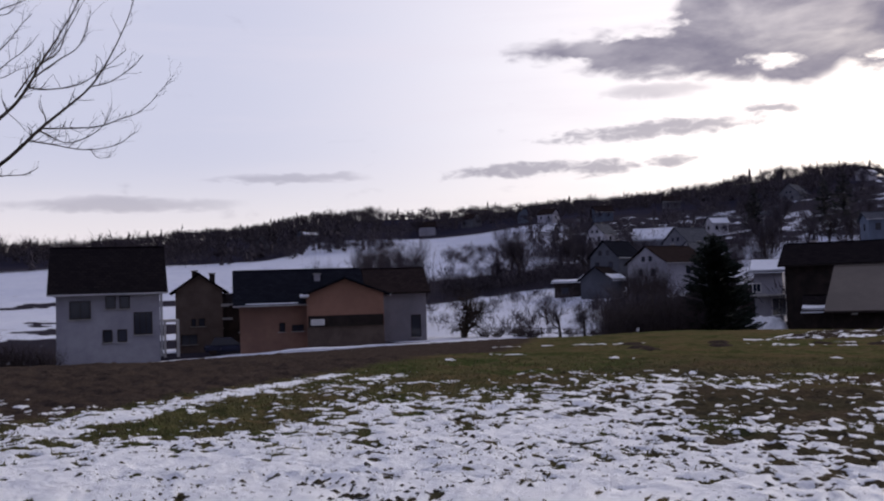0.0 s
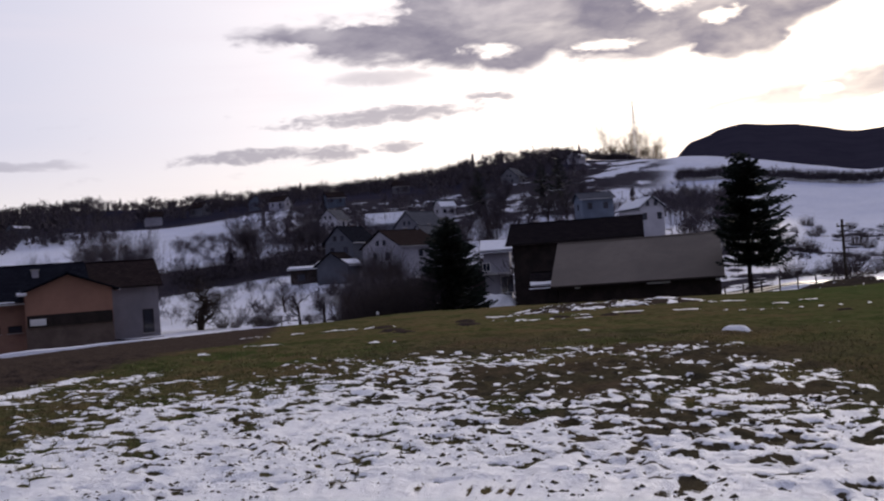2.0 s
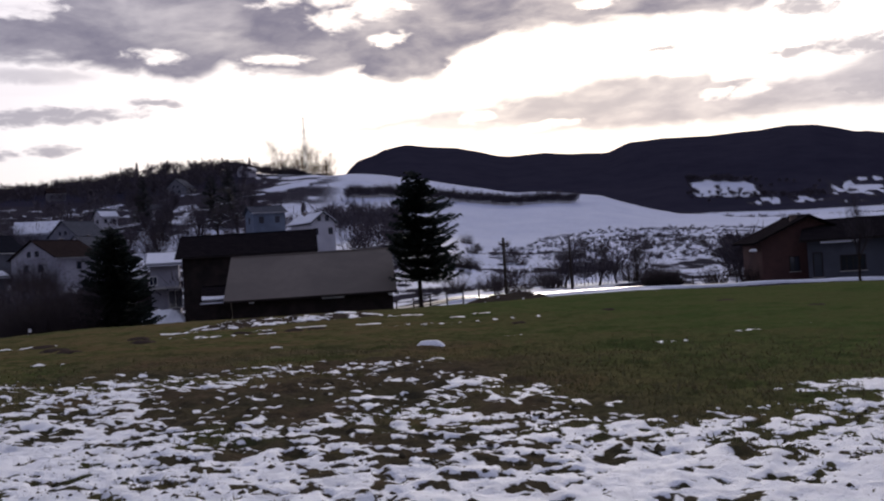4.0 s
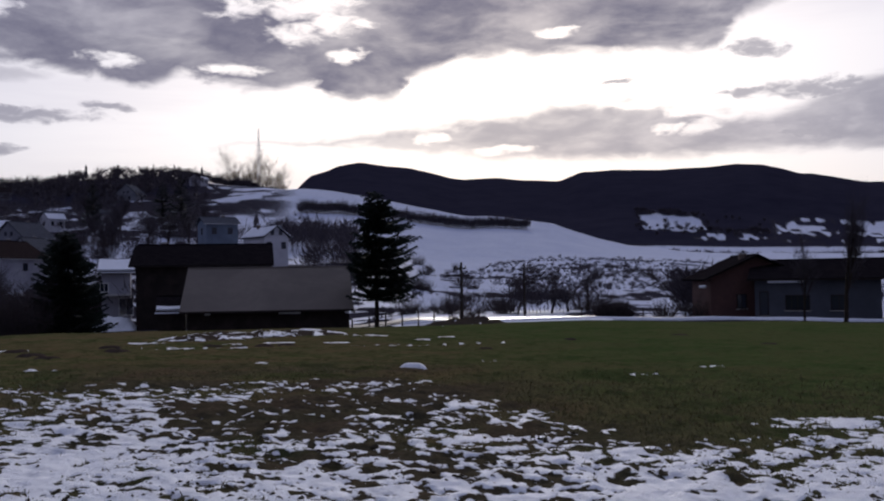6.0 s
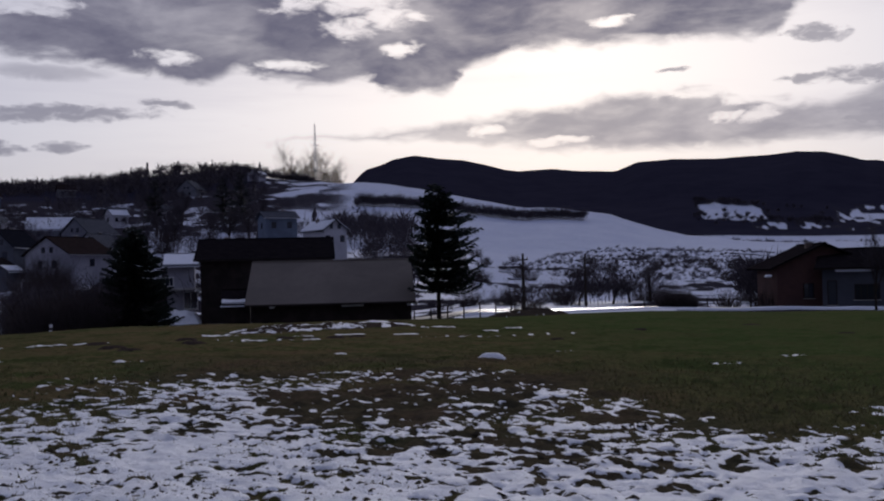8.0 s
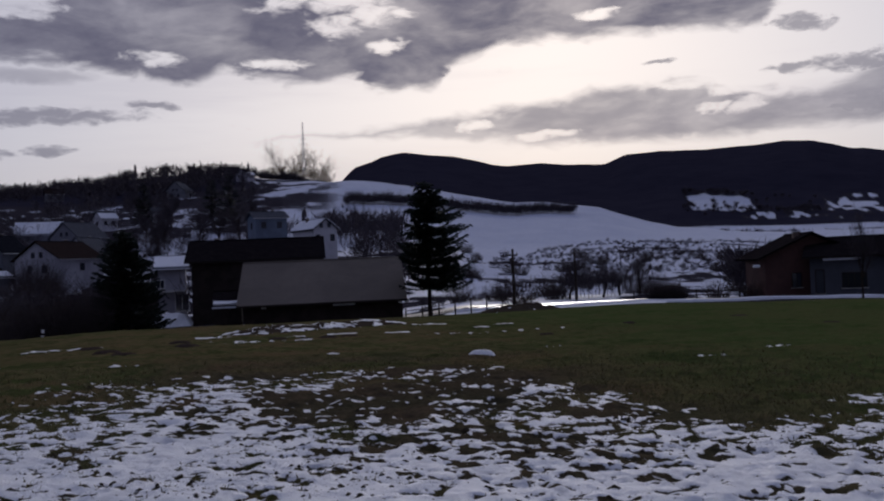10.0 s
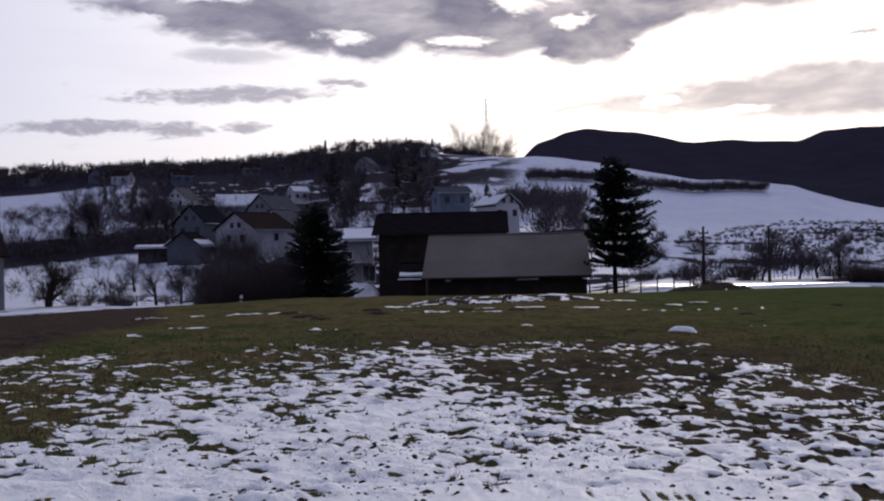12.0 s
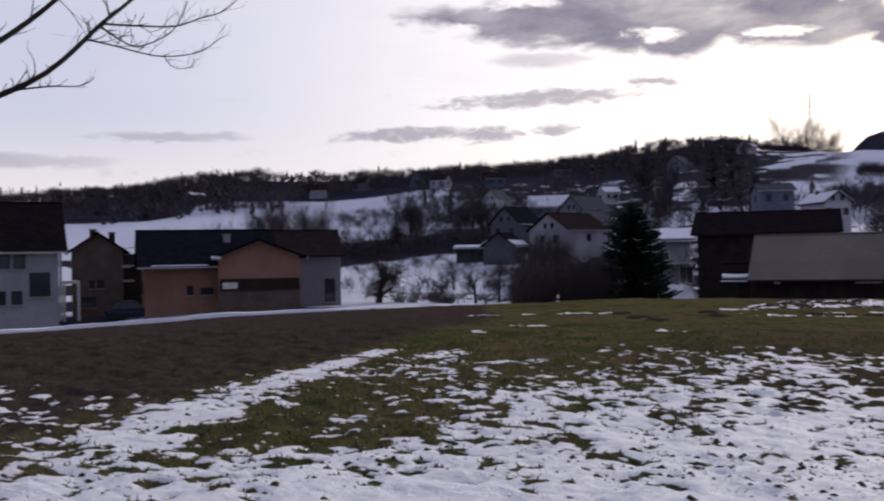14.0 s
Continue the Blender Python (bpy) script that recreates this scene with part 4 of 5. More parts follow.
part("eave_snow", bevelled(boxes((-3.6, -0.9, -4.05, -3.3, 3.05, 3.34)), 0.1), SNOW, grey_r, "bright strip of snow along the eave")
house("dark grey low house behind bare trees", 50, 66, -36, 8, 7, 3.2, 2.0, SHADED_PLASTER, BLACK_TILE, [("f", -1.5, 1, 1.2, 1.2), ("f", 1.5, 1, 1.2, 1.2)], over=0.5, eave=0.5, z=-2.0, frame_mat=DARK_WOOD)

# the village up the slope
def fall(x, y):
    """How far the cross slope lifts a place."""
    return 0.0175 * (-0.9925 * (x - OX) + 0.1219 * (y - OY))


def cottage(x, y, turn, L, D, top, R, wall, roof, label, windows=None, snow=0.0, chim=True):
    """A village house whose eaves lie at the height top."""
    z = gz(x, y) - 0.3
    H = max(2.2, top + fall(x, y) - z)
    if windows is None:
        windows = [("f", -L / 4, H - 2.0, 0.9, 1.2, 0, False), ("f", L / 4, H - 2.0, 0.9, 1.2, 0, False), ("l", 0, H - 2.0, 0.9, 1.2, 0, False), ("r", 0, H - 2.0, 0.9, 1.2, 0, False)]
        if H > 4.5:
            windows += [("f", -L / 4, 0.9, 0.9, 1.2, 0, False), ("f", L / 4, 0.9, 0.9, 1.2, 0, False), ("r", 0, 0.9, 0.9, 1.2, 0, False)]
    elif windows == "gable":
        windows = [("l", -0.8, H + 0.2, 0.7, 0.9, 0, False), ("l", 0.8, H + 0.2, 0.7, 0.9, 0, False), ("l", -1.5, H - 2.2, 0.9, 1.2, 0, False), ("l", 1.4, H - 2.2, 0.9, 1.2, 0, False), ("f", 0, H - 2, 1, 1.2, 0, False)]
    return house(label, x, y, turn, L, D, H, R, wall, roof, windows, [(L * 0.2, 0.5, 0.4)] if chim else (), snow=snow, z=z, group="houses of the village", frame_mat=DARK_WOOD)


cottage(-1.8, 179.6, 118, 8, 4.6, 9.4, 1.7, LIME, GREY_TILE, "white gabled house with snow on one roof slope", "gable", snow=0.95)
cottage(-10.6, 190.5, 18, 6.0, 6, 12.2, 1.2, BLUE_PLASTER, GREY_TILE, "blue-grey rendered house with a low roof")
cottage(-42.6, 165.6, 60, 9.5, 9.2, 5.0, 2.7, PLASTER, BROWN_TILE, "large white house with a long brown roof", "gable")
cottage(-49.0, 215.8, 70, 8, 6.0, 7.4, 2.7, LIME, GREY_TILE, "white gabled house with a steep grey roof", "gable")
cottage(-54.5, 232.5, 60, 9, 8.0, 11.0, 3.3, GREY_PLASTER, GREY_TILE, "grey gabled house with slate-coloured roof", "gable")
cottage(-71.5, 266, 10, 11, 8, 13.3, 3.2, GREY_PLASTER, GREY_TILE, "house with a broad snow-covered roof", snow=0.95)
cottage(-92, 282, 80, 8, 6, 16.3, 3, LIME, GREY_TILE, "pale house with a steep gable among trees", "gable")
cottage(-55.4, 178, 75, 8, 6.0, 6.6, 2.8, SHADED_PLASTER, SLATE_TILE, "grey-blue gabled house beside bare trees", "gable")
cottage(-51.0, 156, 84, 5.0, 5.4, 2.4, 1.9, SHADED_PLASTER, BLACK_TILE, "dark-roofed garage with snow on its edge", [], snow=0.4, chim=False)
cottage(-56.8, 160.8, 8, 7.6, 3.6, 2.0, 0.3, DARK_WOOD, GREY_TILE, "long low shed under a snow-covered roof", [("f", -2, 0.6, 1.4, 1.2, 0, False)], snow=0.95, chim=False)
cottage(-53.5, 331, 15, 6, 6, 20.0, 1.6, LIME, GREY_TILE, "white house with small dark windows high on the slope")
cottage(-62, 300, 40, 5, 5, 19.0, 2.2, LIME, GREY_TILE, "pale house half hidden by a dark spruce", snow=0.7)
cottage(-55.9, 423, 75, 10, 9, 33.0, 4.0, GREY_PLASTER, GREY_TILE, "pale gabled house high on the hillside", "gable")
for k, (az, r, up) in enumerate(((-13.9, 470, 4.0), (-3.6, 480, 4.0), (-22.3, 455, 4.5), (-25.4, 470, 4.5), (-28.0, 452, 4.5), (-35.0, 448, 4.5), (-37.6, 440, 4.5), (-20.9, 430, 4.5), (-17.8, 410, 4.5))):
    px, py = spot(az, r)
    cottage(px, py, 20 + 47 * k, 7.5, 6, gz(px, py) - fall(px, py) + up - 0.8, 2.4, (GREY_PLASTER, PLASTER, BLUE_PLASTER)[k % 3], BROWN_TILE, "far pale house among woodland trees", snow=0.5 * (k % 4 == 1))

# ---------------------------------------------------------------- trees
def bare_tree_mesh(seed, height, spread, trunk=0.16, levels=4, split=4, lift=0.35, first=0.3, twigs=True, sides=5):
    """Sticks of a leafless tree: the trunk with its main limbs, and the finer branches."""
    rng = random.Random(seed)
    trunk_v, trunk_f, fine_v, fine_f = [], [], [], []

    def grow(p, d, length, r, level):
        bits = 4 if level < 3 else 3
        sideways = Vector((rng.uniform(-1, 1), rng.uniform(-1, 1), rng.uniform(-0.3, 0.3))) * 0.22
        for k in range(bits):
            d = (d + sideways * 0.5 + Vector((rng.uniform(-1, 1), rng.uniform(-1, 1), rng.uniform(-0.6, 1) + lift)) * 0.13).normalized()
            q = p + d * (length / bits)
            r2 = r * (0.84 if level else 0.88)
            if level < 2:
                tube(trunk_v, trunk_f, p, q, r, r2, sides + 2)
            else:
                tube(fine_v, fine_f, p, q, r, r2, 3 if level > 2 else 4)
            if level < levels and (k > 0 or level > 0 or first < 0.2):
                for _ in range(split if k == bits - 1 and level == 0 else (2 if level < 2 else rng.choice((1, 2)))):
                    u = d.orthogonal().normalized()
                    u.rotate(Matrix.Rotation(rng.uniform(0, 6.283), 3, d))
                    nd = (d * rng.uniform(0.45, 0.8) + u * spread * rng.uniform(0.6, 1.1)).normalized()
                    grow(q, nd, length * rng.uniform(0.5, 0.78), r2 * rng.uniform(0.45, 0.65), level + 1)
            p, r = q, r2

    grow(Vector((0, 0, -0.2)), Vector((rng.uniform(-0.08, 0.08), rng.uniform(-0.08, 0.08), 1)), height * 0.42, trunk, 0)
    return (trunk_v, trunk_f), (fine_v, fine_f)


def bare_tree(label, x, y, mesh, turn=0.0, z=None, group="", bark=BARK, twig=TWIG):
    ob = thing("bare_tree", label, "tree", pose(x, y, gz(x, y) if z is None else z, 0, 0, turn), group)
    part("trunk", mesh[0], bark, ob)
    part("crown", mesh[1], twig, ob, "leafless twigs")
    return ob


def conifer(label, x, y, height, radius, tiers, seed, gaps=0.0, bare=0.8, droop=0.5, z=None, turn=0, full=0.85, ragged=0.0, sweep=0.0):
    """A spruce: a straight trunk with whorls of drooping boughs, each a spray of needle blades."""
    rng = random.Random(seed)
    ob = thing("spruce", label, "tree", pose(x, y, gz(x, y) if z is None else z, 0, 0, turn))
    tv, tf = [], []
    for k in range(8):
        tube(tv, tf, Vector((0, 0, -0.3 + (height + 0.2) * k / 8)), Vector((0, 0, -0.3 + (height + 0.2) * (k + 1) / 8)), 0.20 * (1 - k / 8.4), 0.20 * (1 - (k + 1) / 8.4), 7)
    part("trunk", (tv, tf), BARK, ob)
    v, f = [], []
    for t in range(tiers):
        s = t / (tiers - 1)
        zt = bare + (height - bare) * s + rng.uniform(-0.3, 0.3) * (1 - s)
        reach = radius * (1 - s) ** full + 0.12
        count = rng.randint(7, 10) if s < 0.9 else 5
        for b in range(count):
            if rng.random() < gaps * (1 - 0.4 * s):
                continue
            a = rng.uniform(0, 6.283)
            lump = float(vnoise(math.cos(a) * 1.3 + zt * 0.55 + seed, math.sin(a) * 1.3 + zt * 0.25)) - 0.5
            ln = reach * rng.uniform(0.65, 1.12) * (1 + ragged * 2 * lump) * (1 + sweep * math.cos(a) * (1 - s))
            way, side = Vector((math.cos(a), math.sin(a), 0)), Vector((-math.sin(a), math.cos(a), 0))
            prev = Vector((0, 0, zt))
            n = max(3, int(ln / 0.22))
            for k in range(n):
                u = (k + 1) / n
                q = Vector((0, 0, zt - droop * ln * u * (1 - 0.55 * u) + 0.25 * ln * u * u)) + way * ln * u
                wide = (0.22 + 0.22 * ln * (1 - u)) * rng.uniform(0.7, 1.3)
                for sgn in (-1, 1):
                    i = len(v)
                    tip = q + side * sgn * wide + way * rng.uniform(0.05, 0.2) - Vector((0, 0, rng.uniform(0.06, 0.30)))
                    v += [tuple(prev), tuple(q), tuple(tip)]
                    f.append((i, i + 1, i + 2))
                i = len(v)
                v += [tuple(prev), tuple(q), tuple(q - Vector((0, 0, rng.uniform(0.12, 0.35))) + way * 0.05)]
                f.append((i, i + 1, i + 2))
                prev = q
    part("crown", (v, f), NEEDLE, ob, "dark drooping needle boughs")
    return ob


def shrub_mesh(seed, w, h, count=160, sides=3):
    """Many thin stems fanning up from the ground."""
    rng = random.Random(seed)
    v, f = [], []
    for _ in range(count):
        a, s = rng.uniform(0, 6.283), rng.random() ** 0.6
        p = Vector((math.cos(a) * s * w * 0.6, math.sin(a) * s * w * 0.6, -0.1))
        d = Vector((math.cos(a) * s * 0.8 + rng.uniform(-0.4, 0.4), math.sin(a) * s * 0.8 + rng.uniform(-0.4, 0.4), rng.uniform(0.7, 1.6))).normalized()
        ln, r = h * rng.uniform(0.5, 1.1) * (1 - 0.35 * s), rng.uniform(0.012, 0.03)
        for k in range(3):
            d = (d + Vector((rng.uniform(-1, 1), rng.uniform(-1, 1), rng.uniform(-0.4, 0.6))) * 0.25).normalized()
            q = p + d * ln / 3
            tube(v, f, p, q, r, r * 0.7, sides)
            if k:
                e = q + Vector((rng.uniform(-1, 1), rng.uniform(-1, 1), rng.uniform(0, 1))).normalized() * ln * 0.25
                tube(v, f, q, e, r * 0.6, r * 0.3, sides)
            p, r = q, r * 0.7
    return v, f


def shrub(label, x, y, mesh_data, turn=0, size=1.0, group="", z=None):
    ob = thing("shrub", label, "shrub", pose(x, y, gz(x, y) if z is None else z, 0, 0, turn) @ Matrix.Diagonal((size, size, size, 1)), group)
    part("crown", mesh_data, HEDGE, ob)
    return ob


# the two spruces either side of the barn
conifer("dense dark spruce beside the white house", -18.4, 87.5, 9.7, 3.9, 72, 3, gaps=0.0, bare=0.15, z=-3.3, full=0.5, ragged=0.25)
conifer("ragged dark spruce at the end of the barn", 5.8, 72.0, 10.4, 2.75, 62, 8, gaps=0.08, bare=2.9, droop=0.34, z=-2.1, full=0.50, ragged=0.8, sweep=0.16)

ORCHARD = [bare_tree_mesh(s, h, sp, tr, 4, 3, lift) for s, h, sp, tr, lift in ((11, 5.0, 1.0, 0.30, 0.1), (12, 4.4, 0.8, 0.15, 0.25), (13, 5.6, 0.7, 0.17, 0.35), (14, 4.0, 0.9, 0.14, 0.15))]
TALL = [bare_tree_mesh(s, h, 0.5, 0.38, 4, 4, 0.55) for s, h in ((21, 11), (22, 9), (23, 13))]
orchard = [bare_tree("spreading leafless fruit tree on snowy ground", -40.1, 82.0, bare_tree_mesh(15, 6.2, 1.5, 0.34, 4, 4, 0.02, first=0.1), 30, twig=BARK)]
group = "bare trees round the village"
orchard[0]["group"] = group
first = [bare_tree("leafless fruit tree on snowy ground", -32, 92, ORCHARD[1], 0, group=group), bare_tree("leafless garden tree on snowy ground", -31, 97, ORCHARD[2], 0, group=group), bare_tree("small leafless garden tree", 26.5, 92, ORCHARD[3], 0, group=group)]
tall = [bare_tree("tall leafless tree behind the houses", -52, 128, TALL[k], 40 * k, group=group) for k in range(3)]
tall[0].matrix_basis = pose(-65.6, 107.6, gz(-65.6, 107.6), 0, 0, 10) @ Matrix.Diagonal((0.95, 0.95, 1.2, 1))
tall[1].matrix_basis = pose(-61.6, 109.9, gz(-61.6, 109.9), 0, 0, 70) @ Matrix.Diagonal((0.95, 0.95, 1.2, 1))
tall[2].matrix_basis = pose(-64.3, 112, gz(-64.3, 112), 0, 0, 120) @ Matrix.Diagonal((0.95, 0.95, 1.2, 1))
rng = random.Random(77)


def scatter(models, spots, size=(0.8, 1.2)):
    for x, y in spots:
        m = rng.choice(models)
        s = rng.uniform(*size)
        copy_thing(m, pose(x, y, gz(x, y), 0, 0, rng.uniform(0, 360)) @ Matrix.Diagonal((s, s, s, 1)))


scatter(tall, [(-63.2, 109), (-66.8, 110.5), (-60.5, 112)], (0.8, 0.95))
scatter(tall, [(-72.4, 98.6), (-68.6, 101.2), (-70.5, 100.5), (-74, 99), (-70.0, 105)], (0.55, 0.75))
scatter(first, [(-27.5, 90), (-33, 88), (-24, 96), (-28, 104), (-22, 108), (-46, 118), (-31, 116), (-26, 124)])
scatter(first, [(21, 90), (22.5, 93), (24.5, 91), (29.5, 95)], (0.9, 1.1))
scatter(first, [spot(rng.uniform(-17, -8), rng.uniform(125, 260)) for _ in range(26)], (0.8, 1.5))
scatter(tall, [spot(rng.uniform(-32, -17), rng.uniform(196, 250)) for _ in range(12)], (0.6, 0.95))
scatter(tall, [spot(rng.uniform(-12, -2.5), rng.uniform(195, 330)) for _ in range(16)], (0.6, 1.0))
for k, (px, py, size) in enumerate(((30.8, 57.4, 0.45), (33.6, 57.4, 0.85))):
    copy_thing(tall[k], pose(px, py, gz(px, py), 0, 0, 130 * k) @ Matrix.Diagonal((size * 0.5, size * 0.5, size, 1)))
SKYLINE = [bare_tree_mesh(s, h, 0.5, 0.34, 4, 3, 0.7) for s, h in ((61, 27), (62, 22))]
crest = [bare_tree("pale leafless tree on the hill crest", *spot(-0.9, 590), SKYLINE[0], 0, group=group, bark=GLOW_TWIG, twig=GLOW_TWIG), bare_tree("pale leafless tree on the hill crest", *spot(0.7, 590), SKYLINE[1], 0, group=group, bark=GLOW_TWIG, twig=GLOW_TWIG)]
scatter(crest, [spot(a, 592) for a in (-1.5, -0.4, 0.25, 1.3)], (0.7, 1.1))
mast = thing("radio_mast", "thin grey lattice radio mast on the hill crest", "mast", pose(*spot(-0.25, 585), gz(*spot(-0.25, 585))))
for k in range(3):
    v, f = [], []
    ax, ay = 1.1 * math.cos(2.094 * k), 1.1 * math.sin(2.094 * k)
    tube(v, f, Vector((ax, ay, -1)), Vector((ax * 0.3, ay * 0.3, 38)), 0.24, 0.15, 5)
    part("leg", (v, f), PALE_METAL, mast)
for h, reach in ((25.0, 2.4), (28.0, 1.7)):
    v, f = [], []
    tube(v, f, Vector((-reach, 0, h)), Vector((reach, 0, h)), 0.16, 0.16, 5)
    part("crossarm", (v, f), PALE_METAL, mast)
for k in range(12):
    v, f = [], []
    s = 1 - 0.7 * k / 12
    ring = [Vector((1.1 * s * math.cos(2.094 * q), 1.1 * s * math.sin(2.094 * q), 1.0 + 3.0 * k)) for q in range(3)]
    for q in range(3):
        tube(v, f, ring[q], ring[(q + 1) % 3] + Vector((0, 0, 1.5)), 0.06, 0.06, 4)
    part("brace", (v, f), PALE_METAL, mast)
conifer("dark spruce among the village houses", *spot(-9.3, 285), 15, 4.0, 26, 31, z=None)
conifer("dark spruce among the village houses", *spot(-4.6, 250), 16, 5.0, 26, 32)
conifer("dark spruce among the village houses", *spot(-5.6, 258), 14, 5.0, 26, 33)

SHRUBS = [shrub_mesh(41, 1.6, 3.0, 190), shrub_mesh(42, 2.2, 4.2, 240), shrub_mesh(43, 1.2, 1.8, 130)]
hedge = [shrub("dense brown leafless shrub beside the field", -22.6, 84, SHRUBS[1], 0, 1.15, "shrubs along the gardens"), shrub("brown leafless garden shrub", -27.4, 85, SHRUBS[0], 0, 1.0, "shrubs along the gardens"), shrub("low scrub on the snowy slope", 24, 110, SHRUBS[2], 0, 1.0, "scrub on the slope")]
scatter(hedge[:2], [(-24.8, 83.5), (-20.9, 84.5), (-23.5, 87), (-26, 88), (-21, 90), (-25.5, 93), (-27.5, 91), (-23.2, 92)], (0.75, 1.2))
scatter(hedge[:2], [(-24.2, 88.5), (-26.8, 90.0), (-22.0, 87.5)], (1.1, 1.3))
scatter(hedge[1:2], [(-57.2, 45.5), (-58.5, 44.3), (-56.6, 47.0), (-55.9, 48.6), (-59.8, 43.0), (-57.9, 47.2), (-61, 41.8)], (0.75, 0.95))
scatter(hedge[:2], [(-37.5, 83.5), (-35.5, 84.5), (-34.4, 84.2), (-38.8, 83.6)], (0.35, 0.5))
scatter(hedge[:2], [spot(rng.uniform(-17, -8), rng.uniform(110, 240)) for _ in range(26)], (0.7, 1.4))
scatter(hedge[2:], [spot(rng.uniform(7, 30), rng.uniform(92, 215)) for _ in range(70)], (0.6, 1.6))
scatter(hedge[2:], [(13.4, 78), (14.3, 79), (33.2, 78), (31.5, 81)], (0.9, 1.3))
box_hedge = shrub("low dense dark hedge beside the road", 25.26, 78.17, shrub_mesh(45, 1.3, 1.15, 420), 0, 1.0, "clipped hedge by the road", gz(25.26, 78.17) + 0.25)
for k in range(1, 5):
    bx, by = 25.26 + 0.33 * k, 78.17 - 0.125 * k
    copy_thing(box_hedge, pose(bx, by, gz(bx, by) + 0.25, 0, 0, 67 * k))


def in_yard(p):
    """The open snowy yard behind the road, which few trees stand in."""
    a, r = polar(*p)
    return -29.5 < a < -17.3 and r < 190


def woodland(name, label, spots, seed, tall_share=0.3, low=6.0, high=12.0, fullness=1.0, mat=None):
    """Far woods: every tree a loose fan of twigs or a ragged spire."""
    rng2 = random.Random(seed)
    v, f = [], []
    for x, y in spots:
        z, h = gz(x, y) - 0.5, rng2.uniform(low, high)
        spire = rng2.random() < tall_share
        wide = 0.006 * h * fullness + 0.00016 * math.hypot(x, y) + 0.00012 * max(0, math.hypot(x, y) - 260)
        for k in range(22 if spire else 70):
            a = rng2.uniform(0, 6.283)
            c, s = math.cos(a), math.sin(a)
            i = len(v)
            if spire:
                t = rng2.uniform(0.1, 0.95)
                reach = h * 0.2 * (1 - t) + 0.3
                v += [(x, y, z + h * min(1, t + 0.16)), (x + (c - 0.5 * s) * reach, y + (s + 0.5 * c) * reach, z + h * t - 0.5), (x + (c + 0.5 * s) * reach, y + (s - 0.5 * c) * reach, z + h * t - 0.5)]
            else:
                # a twig: a sliver that reaches up and out from the crown's heart
                up, out, size = rng2.uniform(-0.9, 1), rng2.uniform(0.15, 0.8), h * rng2.uniform(0.16, 0.34)
                ring = math.sqrt(1 - up * up) * out * h * 0.36
                bx, by, bz = x + c * ring, y + s * ring, z + h * (0.44 + 0.38 * up * out)
                lx, ly = wide * rng2.uniform(-1, 1), wide * rng2.uniform(-1, 1)
                v += [(bx - lx - 0.3 * wide, by - ly, bz), (bx + lx + 0.3 * wide, by + ly, bz), (bx + c * size * 0.5 + rng2.uniform(-0.3, 0.3) * size, by + s * size * 0.5, bz + size * rng2.uniform(0.2, 0.9))]
            f.append((i, i + 1, i + 2))
        i = len(v)
        v += [(x - 0.6 * wide, y, z), (x + 0.6 * wide, y, z), (x, y, z + h * 0.75)]
        f.append((i, i + 1, i + 2))
    ob = part(name, (v, f), mat or TWIG, None)
    return tagged(ob, label, "woodland", kind="stuff")


def wood_spots(count, az0, az1, r0, r1, seed, keep=0.0):
    rng2 = random.Random(seed)
    out = []
    while len(out) < count:
        a, r = rng2.uniform(az0, az1), rng2.uniform(r0, r1)
        x, y = spot(a, r)
        if fbm(x / 35, y / 35, 3) > keep:
            out.append((x, y))
    return out


woodland("woodland", "dark leafless woods along the hill crest", [p for p in wood_spots(3000, -66, -0.5, 435, 640, 1, 0.40) if polar(*p)[0] < -3.4 or 550 < polar(*p)[1] < 590], 1, 0.06, 5, 10)
woodland("woodland", "low dark wood on the crest below the mast", wood_spots(130, -3.8, 1.4, 552, 588, 61), 61, 0.0, 4, 7.5, 1.2)
woodland("woodland", "pale fine-twigged bare trees round the mast", [spot(-2.3 + 0.19 * k, 578 + (k * 7) % 13) for k in range(19)], 71, 0.0, 12, 18, 0.55, GLOW_TWIG)
woodland("woodland", "dense round-crowned trees on the field's skyline", [spot(a + d, 592 + (k * 5) % 11) for k, a in enumerate((-36.2, -34.6, -33.9, -32.3, -31.6, -31.2, -28.0, -42.2, -40.3)) for d in (-0.25, 0, 0.25)], 81, 0.0, 9, 11.5, 2.2)
woodland("woodland", "dark leafless trees among the village", [p for p in wood_spots(560, -24, 0.5, 200, 440, 2, 0.46) if polar(*p)[0] < -3.2 or polar(*p)[1] < 290], 2, 0.06, 4, 9, 0.8)
woodland("woodland", "dark bare tree clump at the foot of the white hill", wood_spots(90, 0.8, 5.2, 215, 262, 21), 21, 0.0, 6, 10.5, 1.6)
woodland("woodland", "round bare bushes and saplings beside the road", [spot(14.2 + 0.22 * k, 92 + (k * 37) % 7) for k in range(18)] + [spot(19.0, 93), spot(19.5, 96), spot(11.6, 84), spot(11.9, 86)], 33, 0.0, 3.4, 5.0, 1.3)
woodland("woodland", "bare garden trees and thickets below the village", [p for p in wood_spots(470, -38, -3, 96, 235, 7, 0.45) if not (-50 < p[0] < -30 and 120 < p[1] < 172) and not (-9 < p[0] and p[1] < 112) and not (-52 < p[0] < -30 and p[1] < 96) and not in_yard(p)], 7, 0.0, 2.5, 6.5, 0.9)
woodland("woodland", "tall bare trees standing before the white field", [p for p in wood_spots(110, -38, -18, 128, 215, 27, 0.46) if not in_yard(p)], 27, 0.0, 4.5, 8.5, 1.0)
woodland("woodland", "dark belt of bare trees above the snowy yard", wood_spots(180, -27, -17, 193, 216, 28), 28, 0.0, 3.0, 4.8, 1.5)
